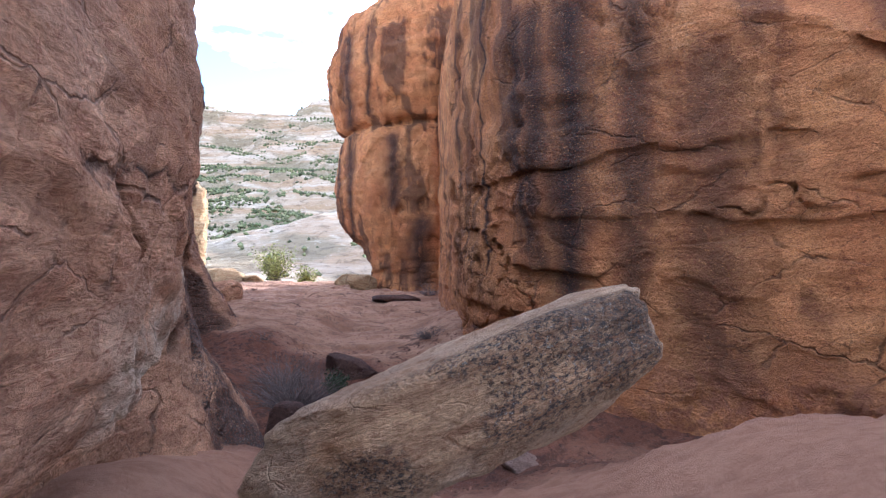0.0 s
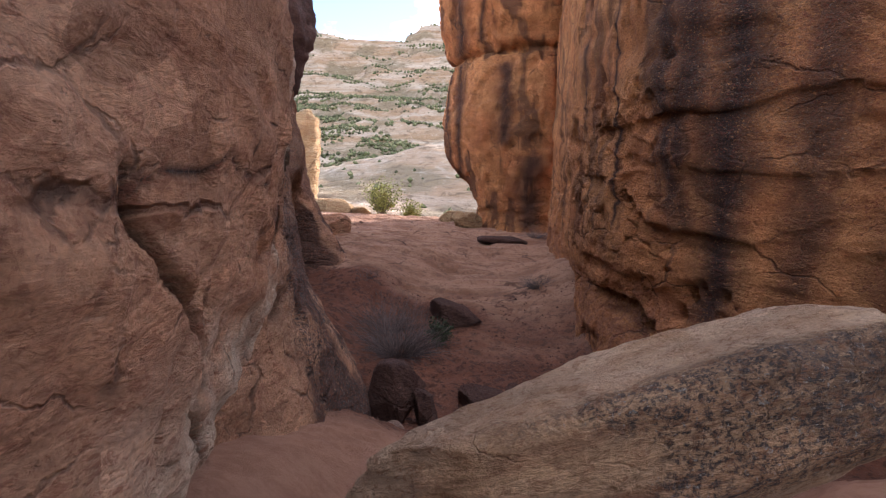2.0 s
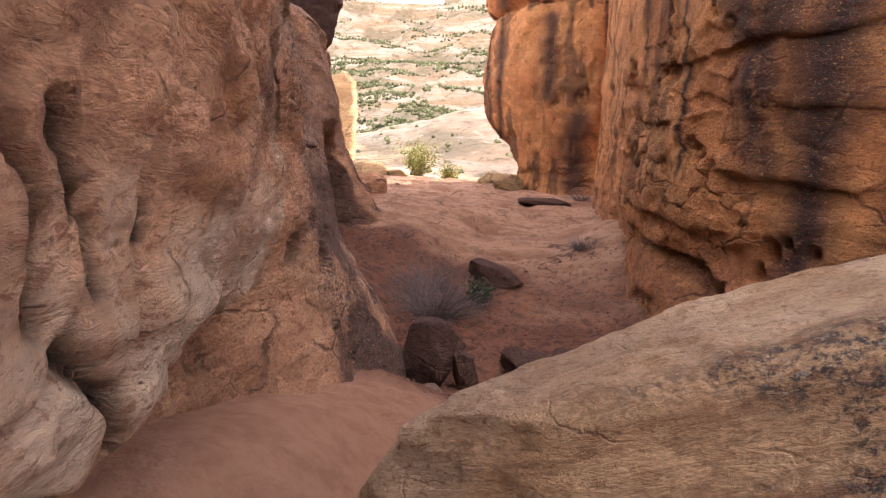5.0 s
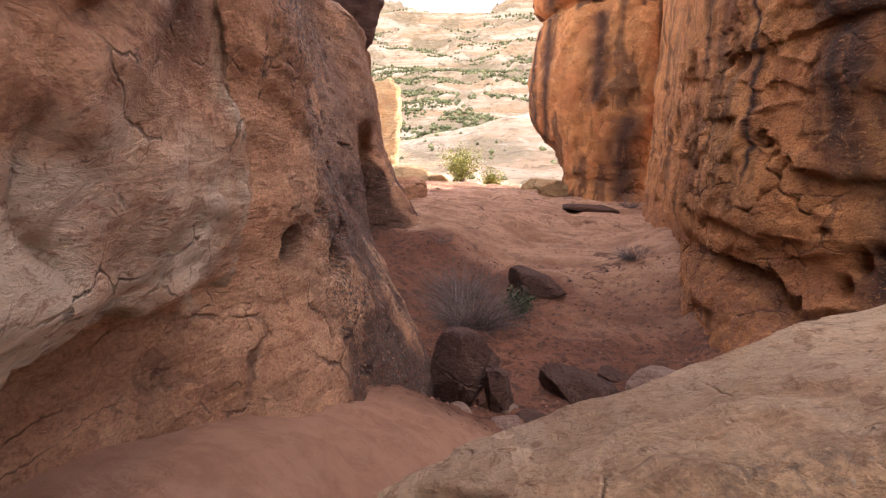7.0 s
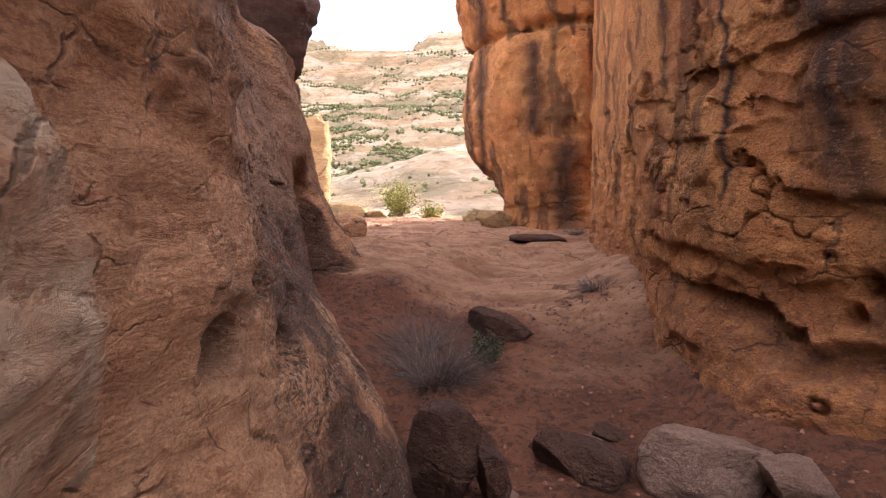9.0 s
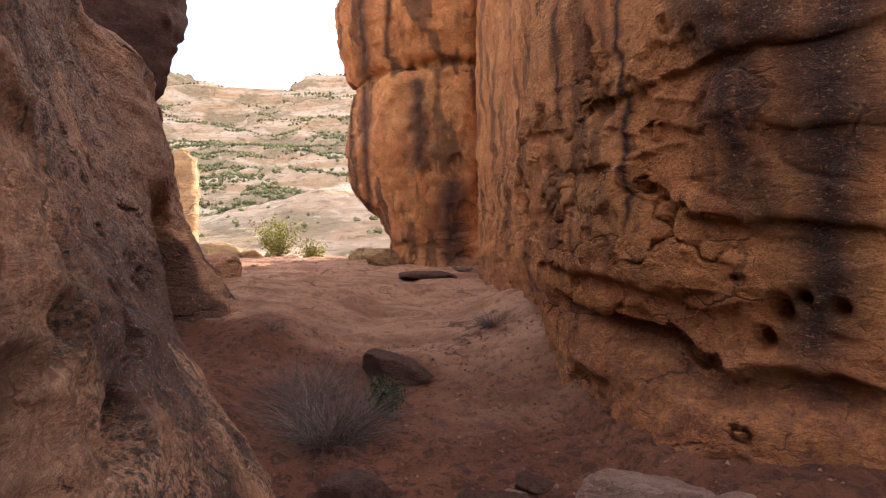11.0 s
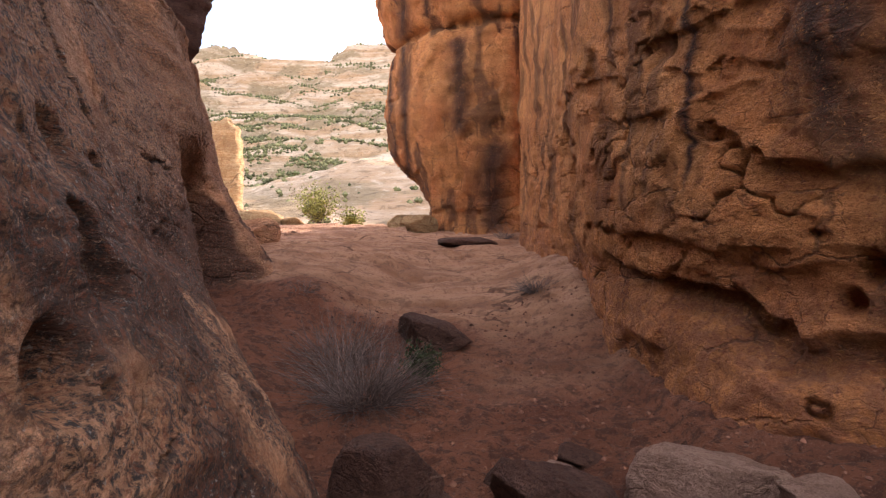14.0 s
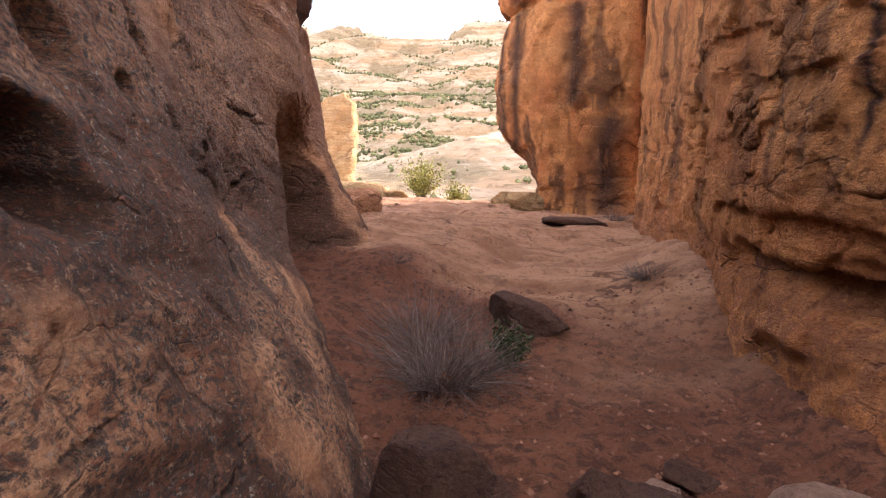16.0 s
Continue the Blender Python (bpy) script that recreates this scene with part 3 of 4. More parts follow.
# ---- the right wall ----
def build_right_wall():
    levels = [-1.6, -0.5, 0.2, 0.8, 1.6, 2.6, 3.6]
    # foot on the plan, direction out of the rock, height of the top, then how far each level stands out
    rows = [
        (7.0, 0.0, 180, 2.6, 0.2, 0.1, 0, 0, 0, 0, 0),
        (5.4, 4.2, 215, 2.7, 0.5, 0.2, 0.1, 0, 0, 0, -0.1),
        (3.9, 6.2, 228, 4.3, 0.4, 0.2, 0.1, 0, 0, 0, -0.1),
        (2.45, 7.3, 230, 5.0, 0.3, 0.1, 0.0, 0, 0, 0.05, 0.05),
        (1.28, 8.1, 215, 6.5, 0.5, 0.22, -0.12, -0.05, 0.0, 0.1, 0.15),
        (0.72, 9.3, 205, 7.2, 0.3, 0.08, -0.14, 0.05, 0.05, 0.08, 0.12),
        (0.36, 10.5, 198, 7.4, 0.1, -0.1, -0.14, 0.0, 0.02, 0.06, 0.1),
        (0.12, 12.0, 188, 7.6, -0.1, -0.2, -0.2, 0.0, 0.02, 0.05, 0.1),
        (0.12, 14.0, 182, 7.8, -0.1, -0.2, -0.15, 0.0, 0.0, 0.0, 0.0),
        (-0.12, 17.2, 186, 8.4, 0.1, 0.05, 0.0, 0.0, 0.0, 0.0, 0.0),
        (-0.3, 19.95, 178, 9.0, 0.2, 0.1, 0.0, 0.0, 0.0, 0.0, 0.0),
        (0.2, 20.25, 140, 9.0, 0.1, 0.05, 0.0, 0.0, 0.0, 0.0, 0.0),
        (1.2, 21.0, 135, 9.0, 0.0, 0.0, 0.0, 0.0, 0.0, 0.0, 0.0),
    ]
    grid = []
    for x, y, angle, top, *outs in rows:
        c, s = math.cos(radians(angle)), math.sin(radians(angle))
        line = [(x + c * o, y + s * o, z) for z, o in zip(levels, outs)]
        line += [(x - 0.1 * c, y - 0.1 * s, top), (x - 1.5 * c, y - 1.5 * s, top + 0.5), (x - 6 * c, y - 6 * s, -3.0)]
        grid.append(line)
    g = spline(np.array(grid), [14, 26, 40, 50, 70, 70, 60, 46, 40, 34, 16, 10])
    g = np.swapaxes(spline(np.swapaxes(g, 0, 1), [28, 30, 30, 40, 44, 36, 24, 8, 8]), 0, 1)
    along = np.where(g[..., 1] > 8.1, g[..., 1] - 8.1, -(g[..., 0] - 1.3))
    wave = g[..., 2] + 0.12 * fbm(g * 1.3, 3, 260)
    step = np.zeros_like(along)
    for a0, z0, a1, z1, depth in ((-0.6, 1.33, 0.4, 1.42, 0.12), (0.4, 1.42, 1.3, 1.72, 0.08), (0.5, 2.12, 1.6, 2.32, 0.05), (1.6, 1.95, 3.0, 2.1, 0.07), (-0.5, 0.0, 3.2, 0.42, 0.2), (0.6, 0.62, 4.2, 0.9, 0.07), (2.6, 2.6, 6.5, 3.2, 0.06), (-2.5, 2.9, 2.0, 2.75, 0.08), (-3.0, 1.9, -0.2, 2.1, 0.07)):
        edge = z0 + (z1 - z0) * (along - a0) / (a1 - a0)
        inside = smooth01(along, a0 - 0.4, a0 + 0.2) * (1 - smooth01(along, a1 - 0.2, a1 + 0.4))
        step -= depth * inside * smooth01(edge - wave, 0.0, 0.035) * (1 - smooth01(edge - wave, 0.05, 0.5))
    g = g - (normals_of(g) * step[..., None])
    g = weathered(g, -1, 200, 0.05, 0.06, 0.012, (0.05, 0.15), 0.12, 0.013)
    for hx, hy, hz, hr, depth in ((1.46, 8.12, 0.55, 0.12, 0.25), (1.4, 8.2, 0.28, 0.1, 0.25), (1.54, 7.93, 0.66, 0.07, 0.2), (1.75, 7.8, 0.58, 0.08, 0.2), (0.14, 13.4, 1.68, 0.24, 0.4), (0.2, 11.9, 0.1, 0.2, 0.2)):
        r2 = ((g - np.array((hx, hy, hz))) ** 2).sum(-1)
        g[..., :2] += np.array((0.85, 0.5)) * (depth * np.exp(-((r2 / hr ** 2) ** 1.5)))[..., None]
    x, y, z = g[..., 0], g[..., 1], g[..., 2]
    n1, n2 = fbm(g * 0.9, 3, 240), fbm(g * 2.2, 3, 241)
    along = np.where(y > 8.1, y - 8.1, -(x - 1.3))
    wob = along + 0.10 * n1 + 0.03 * n2
    varnish = 0.6 * smooth01(fbm(np.stack([wob * 2.6, wob * 0, z * 0.5], -1), 4, 246), 0.05, 0.6) * smooth01(z + 0.6 * n2, 0.2, 1.6)
    for centre, width, low, high, strength in ((1.35, 0.06, 1.2, 6, 1.0), (2.8, 0.1, 2.6, 6, 0.85), (0.1, 0.24, 1.45, 5, 0.95), (-0.35, 0.3, 0.1, 5, 1.0),
                                               (-1.1, 0.25, 0.5, 5, 0.8), (3.3, 0.15, 0.8, 3, 0.5), (5.2, 0.25, 0.2, 3, 0.6), (-1.9, 0.4, 0.0, 4, 0.7)):
        varnish = np.maximum(varnish, strength * bump_at(wob, centre, width) * smooth01(z + 0.3 * n1, low - 0.3, low + 0.3) * (1 - smooth01(z, high, high + 0.4)))
    lichen = 0.5 * smooth01(along, 1.0, 0.2) * smooth01(along, -2.5, -0.6) * smooth01(z + 0.5 * n1, 1.7, 2.5)
    # line paints shade under the ledges, stronger where the undercut is deeper
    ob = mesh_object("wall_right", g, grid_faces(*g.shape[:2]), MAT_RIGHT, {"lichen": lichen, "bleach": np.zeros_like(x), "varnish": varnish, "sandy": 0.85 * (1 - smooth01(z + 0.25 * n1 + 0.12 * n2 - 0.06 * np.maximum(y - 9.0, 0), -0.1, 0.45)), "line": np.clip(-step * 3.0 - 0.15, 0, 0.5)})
    return tagged(ob, "orange sandstone wall streaked with black desert varnish", "rock wall", kind="structure")


build_right_wall()


# ---- boulders ----
def sphere_points(rings, around):
    th = np.linspace(0.001, math.pi - 0.001, rings)
    ph = np.linspace(0, 2 * math.pi, around, endpoint=False)
    a, b = np.meshgrid(th, ph, indexing="ij")
    d = np.stack([np.sin(a) * np.cos(b), np.sin(a) * np.sin(b), np.cos(a)], -1)
    i = np.arange(rings - 1)[:, None] * around + np.arange(around)[None, :]
    j = np.arange(rings - 1)[:, None] * around + (np.arange(around)[None, :] + 1) % around
    return d.reshape(-1, 3), np.stack([i, i + around, j + around, j], -1).reshape(-1, 4)


def boulder(name, size, seed, material, facets=9, square=0.0, rings=70, rough=0.04, planes=(), attributes=None):
    """A stone: a round or boxy blank cut by random flat breaks, then worn and pitted."""
    d, faces = sphere_points(rings, rings * 2)
    rng = random.Random(seed)
    power = 2 + 6 * square
    r = 1 / (np.abs(d) ** power).sum(-1) ** (1 / power)
    cuts = [(Vector((rng.uniform(-1, 1), rng.uniform(-1, 1), rng.uniform(-0.6, 1))).normalized(), rng.uniform(0.72, 0.95)) for _ in range(facets)]
    for n, off in cuts + [(Vector(n).normalized(), off) for n, off in planes]:
        c = d @ np.array(n)
        r = np.where(c > 0.05, np.minimum(r, off / np.maximum(c, 0.05)), r)
    p = d * r[:, None] * np.array(size)
    q = p / max(size)
    k = 1 + rough * fbm(q * 2.2 + seed, 4, seed) + rough * 0.5 * fbm(q * np.array((4, 4, 14)) + seed, 3, seed + 3) + rough * 0.3 * fbm(q * 14 + seed, 3, seed + 7)
    p = p * k[:, None]
    return mesh_object(name, p, faces, material, attributes(p) if attributes else None)


def put(ob, x, y, z, rx=0, ry=0, rz=0):
    ob.matrix_world = pose(x, y, z, rx, ry, rz)
    return ob


# the long fallen slab across the passage
def slab_stains(p):
    n = fbm(p * 2.0, 3, 310)
    front = smooth01(-p[:, 1] + 0.06 * n, 0.22, 0.34)
    return {"lichen": front * smooth01(n + 0.75, 0.0, 0.6), "bleach": 0.5 * (1 - front), "varnish": 0.6 * front * smooth01(n, 0.0, 0.6)}


slab = boulder("fallen_slab", (1.2, 0.42, 0.33), 31, MAT_SLAB, 3, 0.8, 190, 0.05, (((0.9, 0.1, -0.5), 0.95), ((0.2, -0.75, -0.6), 0.95), ((-1.0, -0.15, 0.25), 0.96)), slab_stains)
put(slab, -0.06, 3.36, 0.585, -3, -21.5, 5)
tagged(slab, "long tan sandstone slab with dark lichen leaning across the passage", "boulder")

# the two stones by the path and the pale block beside them
put(tagged(boulder("boulder", (0.31, 0.29, 0.36), 41, MAT_BOULDER, 14, 0.35, 70, 0.025), "dark brown angular boulder lying on red sand", "boulder", "path boulders"), -1.9, 6.75, -0.62, 0, 8, 20)
put(tagged(boulder("boulder", (0.13, 0.29, 0.26), 42, MAT_BOULDER, 10, 0.6, 70, 0.025), "brown split slab leaning on a dark boulder", "boulder", "path boulders"), -1.56, 6.72, -0.74, 0, -24, 14)
put(tagged(boulder("boulder", (0.40, 0.24, 0.24), 44, MAT_BOULDER, 10, 0.45), "low brown wedge-shaped boulder lying on red sand", "boulder", "path boulders"), -0.93, 7.4, -0.92, 0, 18, -24)
put(tagged(boulder("boulder", (0.20, 0.16, 0.13), 45, MAT_BOULDER, 12, 0.4), "small brown block on the sand behind a wedge", "boulder", "path boulders"), -1.17, 7.82, -1.0, 0, 0, 30)
put(tagged(boulder("boulder", (0.5, 0.4, 0.33), 47, MAT_GREYROCK, 7, 0.15), "pale grey rounded boulder half sunk in red sand", "boulder", "path boulders"), 0.06, 7.3, -0.84, 0, 0, 12)
put(tagged(boulder("boulder", (0.30, 0.2, 0.15), 48, MAT_GREYROCK, 12, 0.4), "grey-brown block against a rounded boulder", "boulder", "path boulders"), 0.58, 7.0, -0.68, 0, 14, 35)
for k, (x, y, r) in enumerate(((-0.55, 8.25, 0.16), (-0.78, 8.05, 0.12), (-1.5, 6.7, 0.13), (-1.2, 6.55, 0.15), (-0.85, 6.7, 0.14), (-1.35, 6.2, 0.10), (-0.5, 6.6, 0.12), (0.75, 6.3, 0.2), (-1.75, 6.2, 0.09), (-1.05, 6.2, 0.16))):
    flat = boulder("stone", (r * 1.25, r, r * 0.5), 500 + k, MAT_GREYROCK if k % 3 else MAT_BOULDER, 10, 0.4, 26)
    put(tagged(flat, "small flat stone half buried in the sand", "stone", "loose stones"), x, y, ground_height(np.array(x), np.array(y)) + r * 0.12, 0, 8, 40 * k)
put(tagged(boulder("flat_rock", (0.56, 0.32, 0.20), 52, MAT_BOULDER, 7, 0.55), "dark varnished flat rock tilted beside the dry shrub", "boulder"), -2.05, 11.45, -0.78, 0, 14, -5)
put(tagged(boulder("ledge_rock", (0.85, 0.45, 0.15), 53, MAT_BOULDER, 8, 0.5), "low dark slab lying on the slickrock below the pillar", "boulder"), -1.75, 18.6, 0.14, 0, 0, 18)
put(tagged(boulder("boulder", (0.62, 0.5, 0.46), 55, MAT_LEFT, 6, 0.2), "rounded brown boulder at the foot of the tan wall", "boulder"), -7.3, 17.3, 0.4, 0, 0, 60)
for k, (x, y, r) in enumerate(((-4.3, 23.0, 0.42), (-3.5, 22.0, 0.5), (-10.3, 25.6, 0.7), (-9.3, 25.6, 0.45), (-11.4, 26.2, 0.9))):
    put(tagged(boulder("boulder", (r * 1.2, r, r * 0.7), 520 + k, MAT_SPIRE, 9, 0.4, 40), "sunlit yellow boulder on the lip of the mouth", "boulder", "lip boulders"), x, y, ground_height(np.array(x), np.array(y)) + r * 0.35, 0, 0, 50 * k)

# the pillar at the mouth, its cap, and the wedged block opposite
def pillar_stains(p):
    n = fbm(p * np.array((1.6, 1.6, 0.35)), 4, 330)
    return {"varnish": 0.85 * smooth01(n, 0.0, 0.5), "lichen": 0 * n, "bleach": 0 * n}


def build_pillar():
    levels = [-0.8, 0.3, 1.1, 1.9, 3.4, 5.4, 6.6, 7.0, 7.4, 9.0, 11.0]
    outs = [0.1, -0.2, -0.3, -0.15, 0.0, 0.08, -0.06, -0.45, -0.03, 0.4, 0.1]
    # plan, direction out of the rock, extra undercut of the foot
    rows = [(1.3, 21.8, 250, 0.0), (-0.2, 20.95, 262, 0.0), (-0.65, 20.65, 265, 0.0), (-1.8, 20.9, 255, 0.1), (-3.2, 21.6, 238, 0.4), (-4.4, 22.9, 215, 1.1), (-5.0, 24.3, 185, 1.6),
            (-4.8, 25.8, 160, 1.4), (-3.8, 27.2, 125, 0.8), (-1.3, 28.2, 95, 0.2), (1.8, 28.0, 80, 0.0)]
    grid = []
    for x, y, angle, under in rows:
        c, s = math.cos(radians(angle)), math.sin(radians(angle))
        line = []
        for z, o in zip(levels, outs):
            o = o - under * (1 - float(smooth01(np.array(z), 0.8, 3.6))) * float(smooth01(np.array(z), -0.4, 0.5))
            line.append((x + c * o, y + s * o, z))
        line += [(x - 0.8 * c, y - 0.8 * s, 12.4), (-1.0, 24.4, 12.8)]
        grid.append(line)
    g = spline(np.array(grid), [10, 16, 24, 34, 34, 34, 30, 20, 12, 8])
    g = np.swapaxes(spline(np.swapaxes(g, 0, 1), [14, 14, 14, 22, 28, 18, 10, 10, 20, 20, 10, 6]), 0, 1)
    g = weathered(g, 1, 300, 0.10, 0.08, 0.008, (0.02, 0.05), 0.08)
    n = fbm(g * np.array((1.7, 1.7, 0.3)), 4, 330)
    varnish = 0.75 * smooth01(n, 0.05, 0.5)
    wob = g[..., 0] + 0.15 * fbm(g * 0.9, 3, 331)
    for cx, w, low, high in ((-4.2, 0.2, 1.6, 6.9), (-4.75, 0.12, 2.6, 6.9), (-1.1, 0.5, 0.3, 3.2), (-2.2, 0.38, 3.4, 6.5), (-3.2, 0.12, 7.2, 11.0), (-4.2, 0.3, 7.0, 11.0)):
        varnish = np.maximum(varnish, 0.95 * bump_at(wob, cx, w) * smooth01(g[..., 2], low - 0.2, low + 0.3) * (1 - smooth01(g[..., 2], high - 0.2, high + 0.2)))
    none = np.zeros_like(n)
    ob = mesh_object("rock_pillar", g, grid_faces(*g.shape[:2]), MAT_RIGHT, {"varnish": varnish, "lichen": none, "bleach": none})
    return tagged(ob, "rounded orange sandstone pillar with overhanging cap and brown varnish", "rock pillar")


build_pillar()
put(tagged(boulder("wedged_block", (1.55, 1.5, 2.0), 67, MAT_BOULDER, 10, 0.45, 110, 0.04), "dark purple-brown angular block wedged over the wall", "boulder"), -8.15, 14.2, 5.85, 8, 10, 20)


# ---- the country beyond ----
def build_hillside():
    ys = np.concatenate([np.arange(26.5, 48, 0.5), np.arange(48, 110, 0.7), np.arange(110, 216, 0.7), np.arange(216, 420, 8)])
    u = np.linspace(-0.95, 0.45, 240)
    y, k = np.meshgrid(ys, u, indexing="ij")
    x = k * (y + 20)
    z = far_height(x, y)
    p = np.stack([x, y, z], -1)
    far = smooth01(y, 95, 125)
    z = z + (1 - far) * (0.5 * fbm(p * 0.12, 4, 400) + 0.35 * np.abs(fbm(np.stack([x * 0.05, y * 0.4, z], -1), 3, 401)))
    z = z + far * (6.0 * fbm(p * 0.016, 4, 402) + 1.8 * fbm(p * 0.07, 4, 403, 0.6))
    for height, spread, seed in ((9.0, 1.1, 405), (3.2, 1.3, 406)):
        w = z / height + spread * fbm(p * (0.12 / height), 3, seed)
        terraced = z + (smooth01(w - np.floor(w), 0.55, 0.95) - (w - np.floor(w))) * height * 0.75
        z = z + far * smooth01(fbm(p * 0.02, 2, seed + 3), -0.5, 0.3) * (terraced - z)
    g = np.stack([x, y, z], -1)
    ob = mesh_object("hillside", g, grid_faces(*y.shape), MAT_HILL, None)
    tagged(ob, "pale sandstone dome and terraced mesa side in sunshine", "hillside", kind="structure")
    return g


HILL = build_hillside()


def shrub_clump(rng, verts, faces, x, y, z, r):
    """A few jagged little blobs; many of them make far scrub."""
    for _ in range(rng.randint(1, 3)):
        cx, cy, cz = x + rng.uniform(-0.5, 0.5) * r, y + rng.uniform(-0.5, 0.5) * r, z + rng.uniform(0.2, 0.8) * r
        s = r * rng.uniform(0.45, 0.75)
        base = len(verts)
        for a, b, c in ((1, 0, 0), (0, 1, 0), (-1, 0, 0), (0, -1, 0), (0, 0, 1), (0, 0, -1)):
            verts.append((cx + a * s * rng.uniform(0.7, 1.3), cy + b * s * rng.uniform(0.7, 1.3), cz + c * s * rng.uniform(0.7, 1.3)))
        for i, j in ((0, 1), (1, 2), (2, 3), (3, 0)):
            faces.append((base + i, base + j, base + 4))
            faces.append((base + j, base + i, base + 5))


def build_scrub():
    rng = random.Random(7)
    verts, faces = [], []
    rows, cols = HILL.shape[:2]
    grad = np.gradient(HILL[..., 2], axis=0) / np.maximum(np.gradient(HILL[..., 1], axis=0), 0.1)
    patch = fbm(HILL * np.array((0.03, 0.03, 0.05)), 3, 420)
    for _ in range(105000):
        i, j = rng.randrange(rows), rng.randrange(cols)
        x, y, z = HILL[i, j]
        if y < 90 and rng.random() > 0.02 or y > 225:
            continue
        if grad[i, j] > 0.9 or patch[i, j] + rng.uniform(-0.6, 0.6) < -0.25 - 0.3 * (y < 150):
            continue
        shrub_clump(rng, verts, faces, x, y, z - 0.1, rng.uniform(0.25, 0.8) if y > 90 else rng.uniform(0.3, 0.6))
    ob = mesh_object("scrub", verts, faces, MAT_JUNIPER, None, False)
    tagged(ob, "dark green juniper scrub scattered over the mesa side", "scrub", kind="stuff")


build_scrub()
put(tagged(boulder("rock_spire", (2.3, 2.2, 6.0), 71, MAT_SPIRE, 12, 0.7, 110, 0.09), "sunlit yellow sandstone spire beyond the mouth", "rock spire"), -21.4, 41.5, 2.2, 0, 0, 30)


# ---- shrubs in the passage ----
def twig_mesh(verts, faces, rng, root, tip_dir, length, droop, width, steps=4):
    p = Vector(root)
    d = Vector(tip_dir).normalized()
    ring_before = None
    for k in range(steps + 1):
        w = width * (1 - 0.8 * k / steps)
        side = d.cross(Vector((0.3, 0.5, 0.8))).normalized()
        up = d.cross(side)
        ring = len(verts)
        for a in range(3):
            v = p + (side * math.cos(a * 2.094) + up * math.sin(a * 2.094)) * w
            verts.append(tuple(v))
        if ring_before is not None:
            for a in range(3):
                b = (a + 1) % 3
                faces.append((ring_before + a, ring_before + b, ring + b, ring + a))
        ring_before = ring
        p = p + d * (length / steps)
        d = (d + Vector((rng.uniform(-0.34, 0.34), rng.uniform(-0.34, 0.34), rng.uniform(-0.26, 0.2) - droop))).normalized()


def dry_shrub(x, y, z, radius, height, count, seed, label):
    rng = random.Random(seed)
    base = new("dry_shrub")
    for k in range(7):
        verts, faces = [], []
        for _ in range(count // 7):
            a, lean = (k + rng.random() * 1.5) * 6.283 / 7, rng.random() ** 0.6 * 1.35
            r = radius * 0.3 * math.sqrt(rng.random())
            root = (math.cos(a) * r, math.sin(a) * r, -0.03)
            b = a + rng.uniform(-0.7, 0.7)
            tip = (math.cos(b) * math.sin(lean), math.sin(b) * math.sin(lean), math.cos(lean))
            reach = height * rng.uniform(0.4, 1.1) * (1 + 0.35 * math.sin(lean) * (radius / height - 1))
            twig_mesh(verts, faces, rng, root, tip, reach, 0.05, rng.uniform(0.002, 0.005), 6)
        mesh_object("branch", verts, faces, MAT_TWIG, None, False).parent = base
    base.location = (x, y, z)
    return tagged(base, label, "shrub")


dry_shrub(-2.66, 9.5, -1.06, 1.0, 1.05, 900, 5, "large grey leafless shrub with fine drooping twigs on sand")
dry_shrub(-3.2, 10.5, -0.95, 0.9, 0.9, 500, 6, "grey leafless shrub behind a larger one")
dry_shrub(-0.45, 13.2, -0.38, 0.6, 0.42, 360, 8, "low tuft of dry grey grass below the orange wall")
dry_shrub(-3.9, 14.2, -0.35, 0.4, 0.3, 160, 9, "small dry tuft in a crack of the slickrock")
dry_shrub(-0.75, 20.0, 0.22, 0.5, 0.75, 160, 10, "dry brush at the foot of the pillar")
dry_shrub(-4.3, 12.3, -0.3, 0.5, 0.3, 160, 11, "low dry brush at the foot of the tan wall")


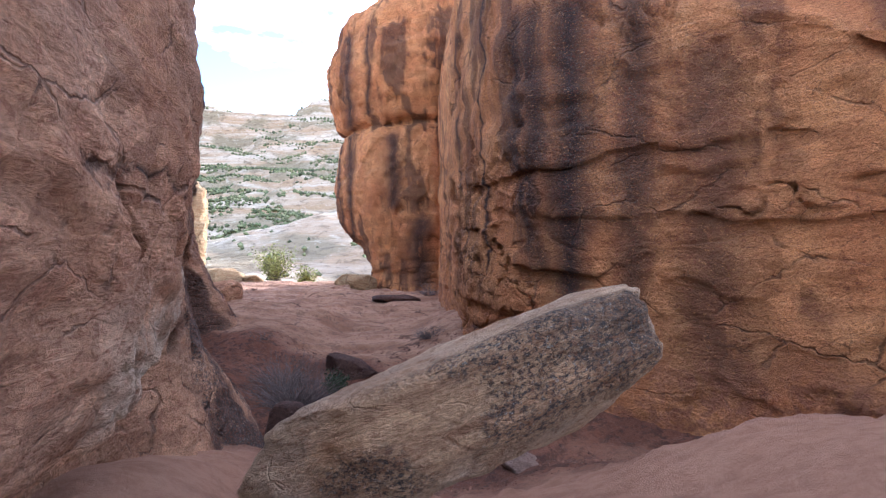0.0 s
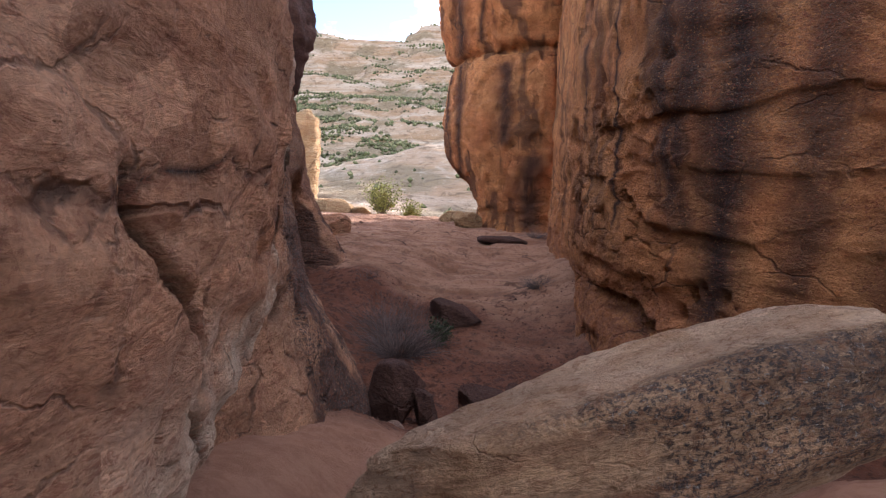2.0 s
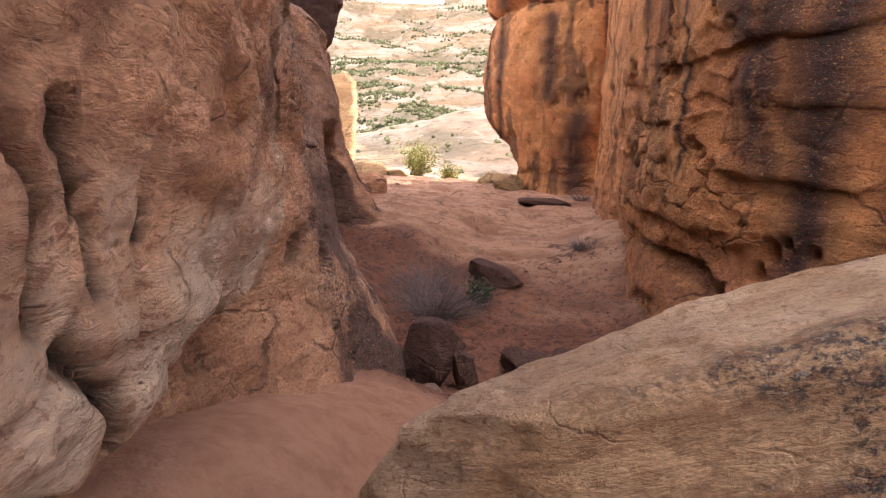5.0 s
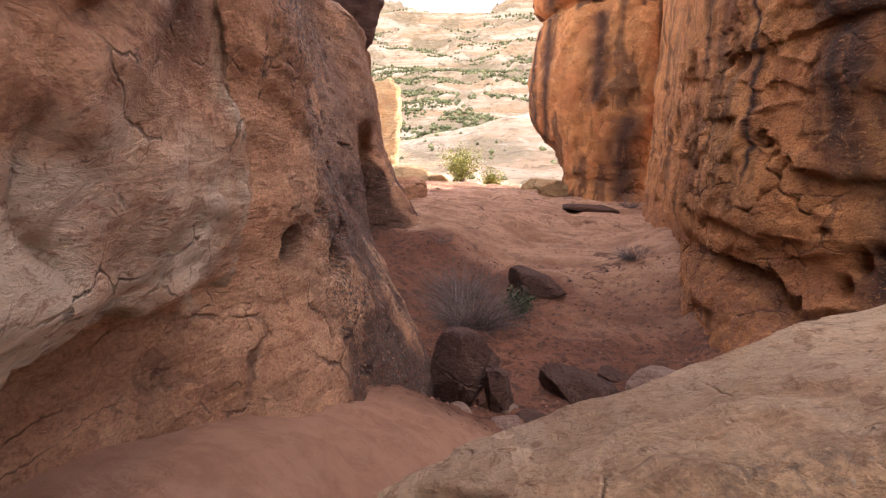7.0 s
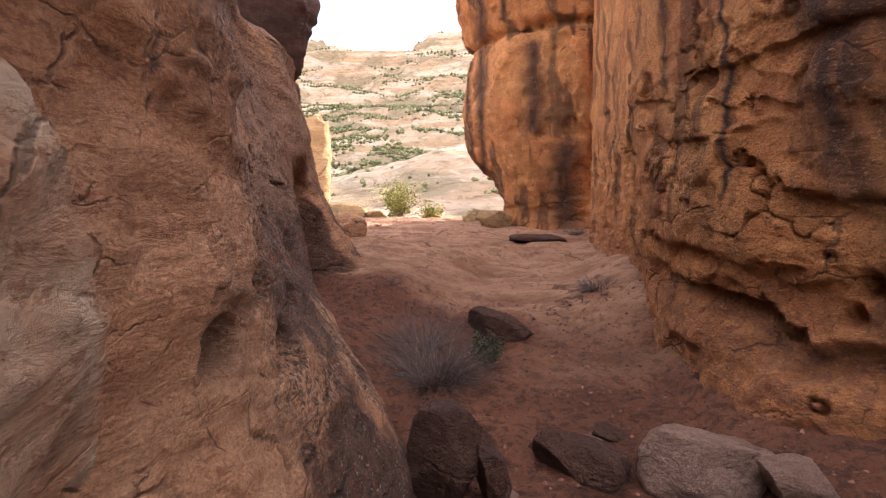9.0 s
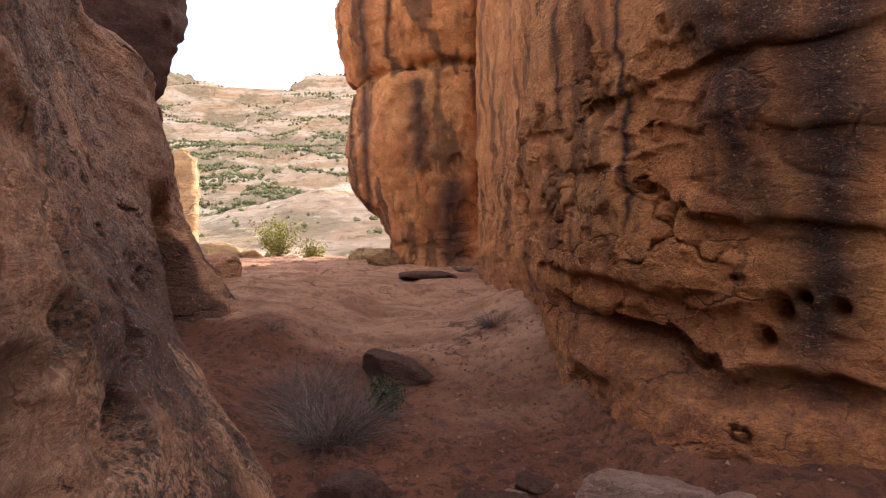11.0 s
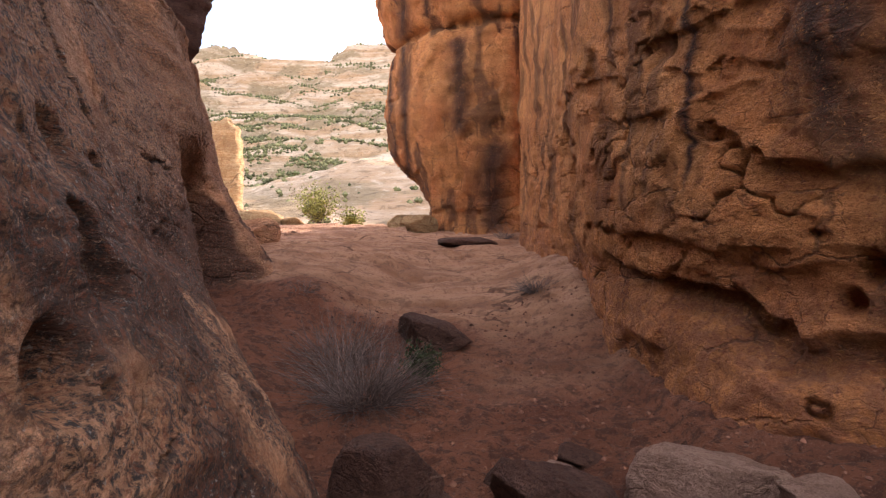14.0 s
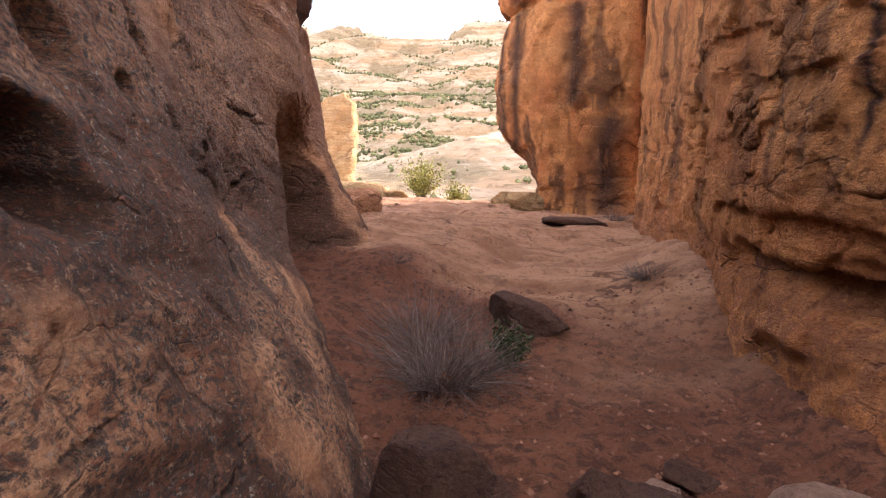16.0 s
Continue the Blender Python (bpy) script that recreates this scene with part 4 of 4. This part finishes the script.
def leafy_shrub(x, y, z, radius, height, count, seed, material, label, leaf=0.045):
    """Twigs that fan out from the root, each set with small leaf blades."""
    rng = random.Random(seed)
    base = new("leafy_shrub")
    verts, faces, lv, lf = [], [], [], []
    for _ in range(count):
        a, lean = rng.uniform(0, 6.283), rng.random() * 0.75
        d = Vector((math.cos(a) * math.sin(lean), math.sin(a) * math.sin(lean), math.cos(lean)))
        length = height * rng.uniform(0.6, 1.1)
        twig_mesh(verts, faces, rng, (rng.uniform(-0.1, 0.1), rng.uniform(-0.1, 0.1), -0.03), d, length, 0.0, 0.008)
        for _ in range(46):
            c = d * length * rng.uniform(0.25, 1.05) + Vector((rng.gauss(0, 1), rng.gauss(0, 1), rng.gauss(0, 1))) * radius * 0.13
            u = Vector((rng.gauss(0, 1), rng.gauss(0, 1), rng.gauss(0, 1) + 0.6)).normalized()
            v = u.cross(Vector((rng.gauss(0, 1), rng.gauss(0, 1), rng.gauss(0, 1)))).normalized()
            k = len(lv)
            s = leaf * rng.uniform(0.6, 1.4)
            lv += [tuple(c), tuple(c + u * s * 0.5 + v * s * 0.28), tuple(c + u * s), tuple(c + u * s * 0.5 - v * s * 0.28)]
            lf.append((k, k + 1, k + 2, k + 3))
    mesh_object("twig_tangle", verts, faces, MAT_TWIG, None, False).parent = base
    mesh_object("foliage", lv, lf, material, None, False).parent = base
    base.location = (x, y, z)
    return tagged(base, label, "shrub")


leafy_shrub(-8.1, 25.2, 0.42, 1.0, 1.6, 60, 12, MAT_LEAF, "yellow-green leafy shrub in sunshine on the lip of the mouth", 0.09)
leafy_shrub(-7.0, 26.2, 0.1, 0.8, 1.0, 30, 14, MAT_LEAF, "low yellow-green shrub beyond the lip of the mouth", 0.09)
leafy_shrub(-2.12, 10.2, -1.04, 0.5, 0.34, 40, 13, MAT_GREEN, "dark green low shrub tucked under grey twigs", 0.05)


def build_pebbles():
    rng = random.Random(21)
    verts, faces = [], []
    for _ in range(3600):
        y = rng.uniform(5.3, 13.0)
        x = rng.uniform(-3.6, 1.6) - 0.12 * (y - 7)
        r = 0.006 + 0.032 * rng.random() ** 4
        z = float(ground_height(np.array(x), np.array(y)))
        k = len(verts)
        for a, b, c in ((1, 0, 0), (0, 1, 0), (-1, 0, 0), (0, -1, 0), (0, 0, 0.8), (0, 0, -0.8)):
            verts.append((x + a * r * rng.uniform(0.6, 1.4), y + b * r * rng.uniform(0.6, 1.4), z + c * r * rng.uniform(0.6, 1.2)))
        for i, j in ((0, 1), (1, 2), (2, 3), (3, 0)):
            faces += [(k + i, k + j, k + 4), (k + j, k + i, k + 5)]
    v = np.array(verts)
    ground = bpy.data.objects["ground"]
    for k in range(0, len(verts), 6):
        cx, cy = v[k:k + 6, 0].mean(), v[k:k + 6, 1].mean()
        hit, place, _, _ = ground.ray_cast((cx, cy, 5), (0, 0, -1))
        if hit:
            v[k:k + 6, 2] += place.z + 0.002 - v[k:k + 6, 2].mean()
    ob = mesh_object("pebbles", v, faces, MAT_PEBBLE, None, False)
    tagged(ob, "scattered brown pebbles and stone chips on the sand", "pebbles", kind="stuff")


build_pebbles()
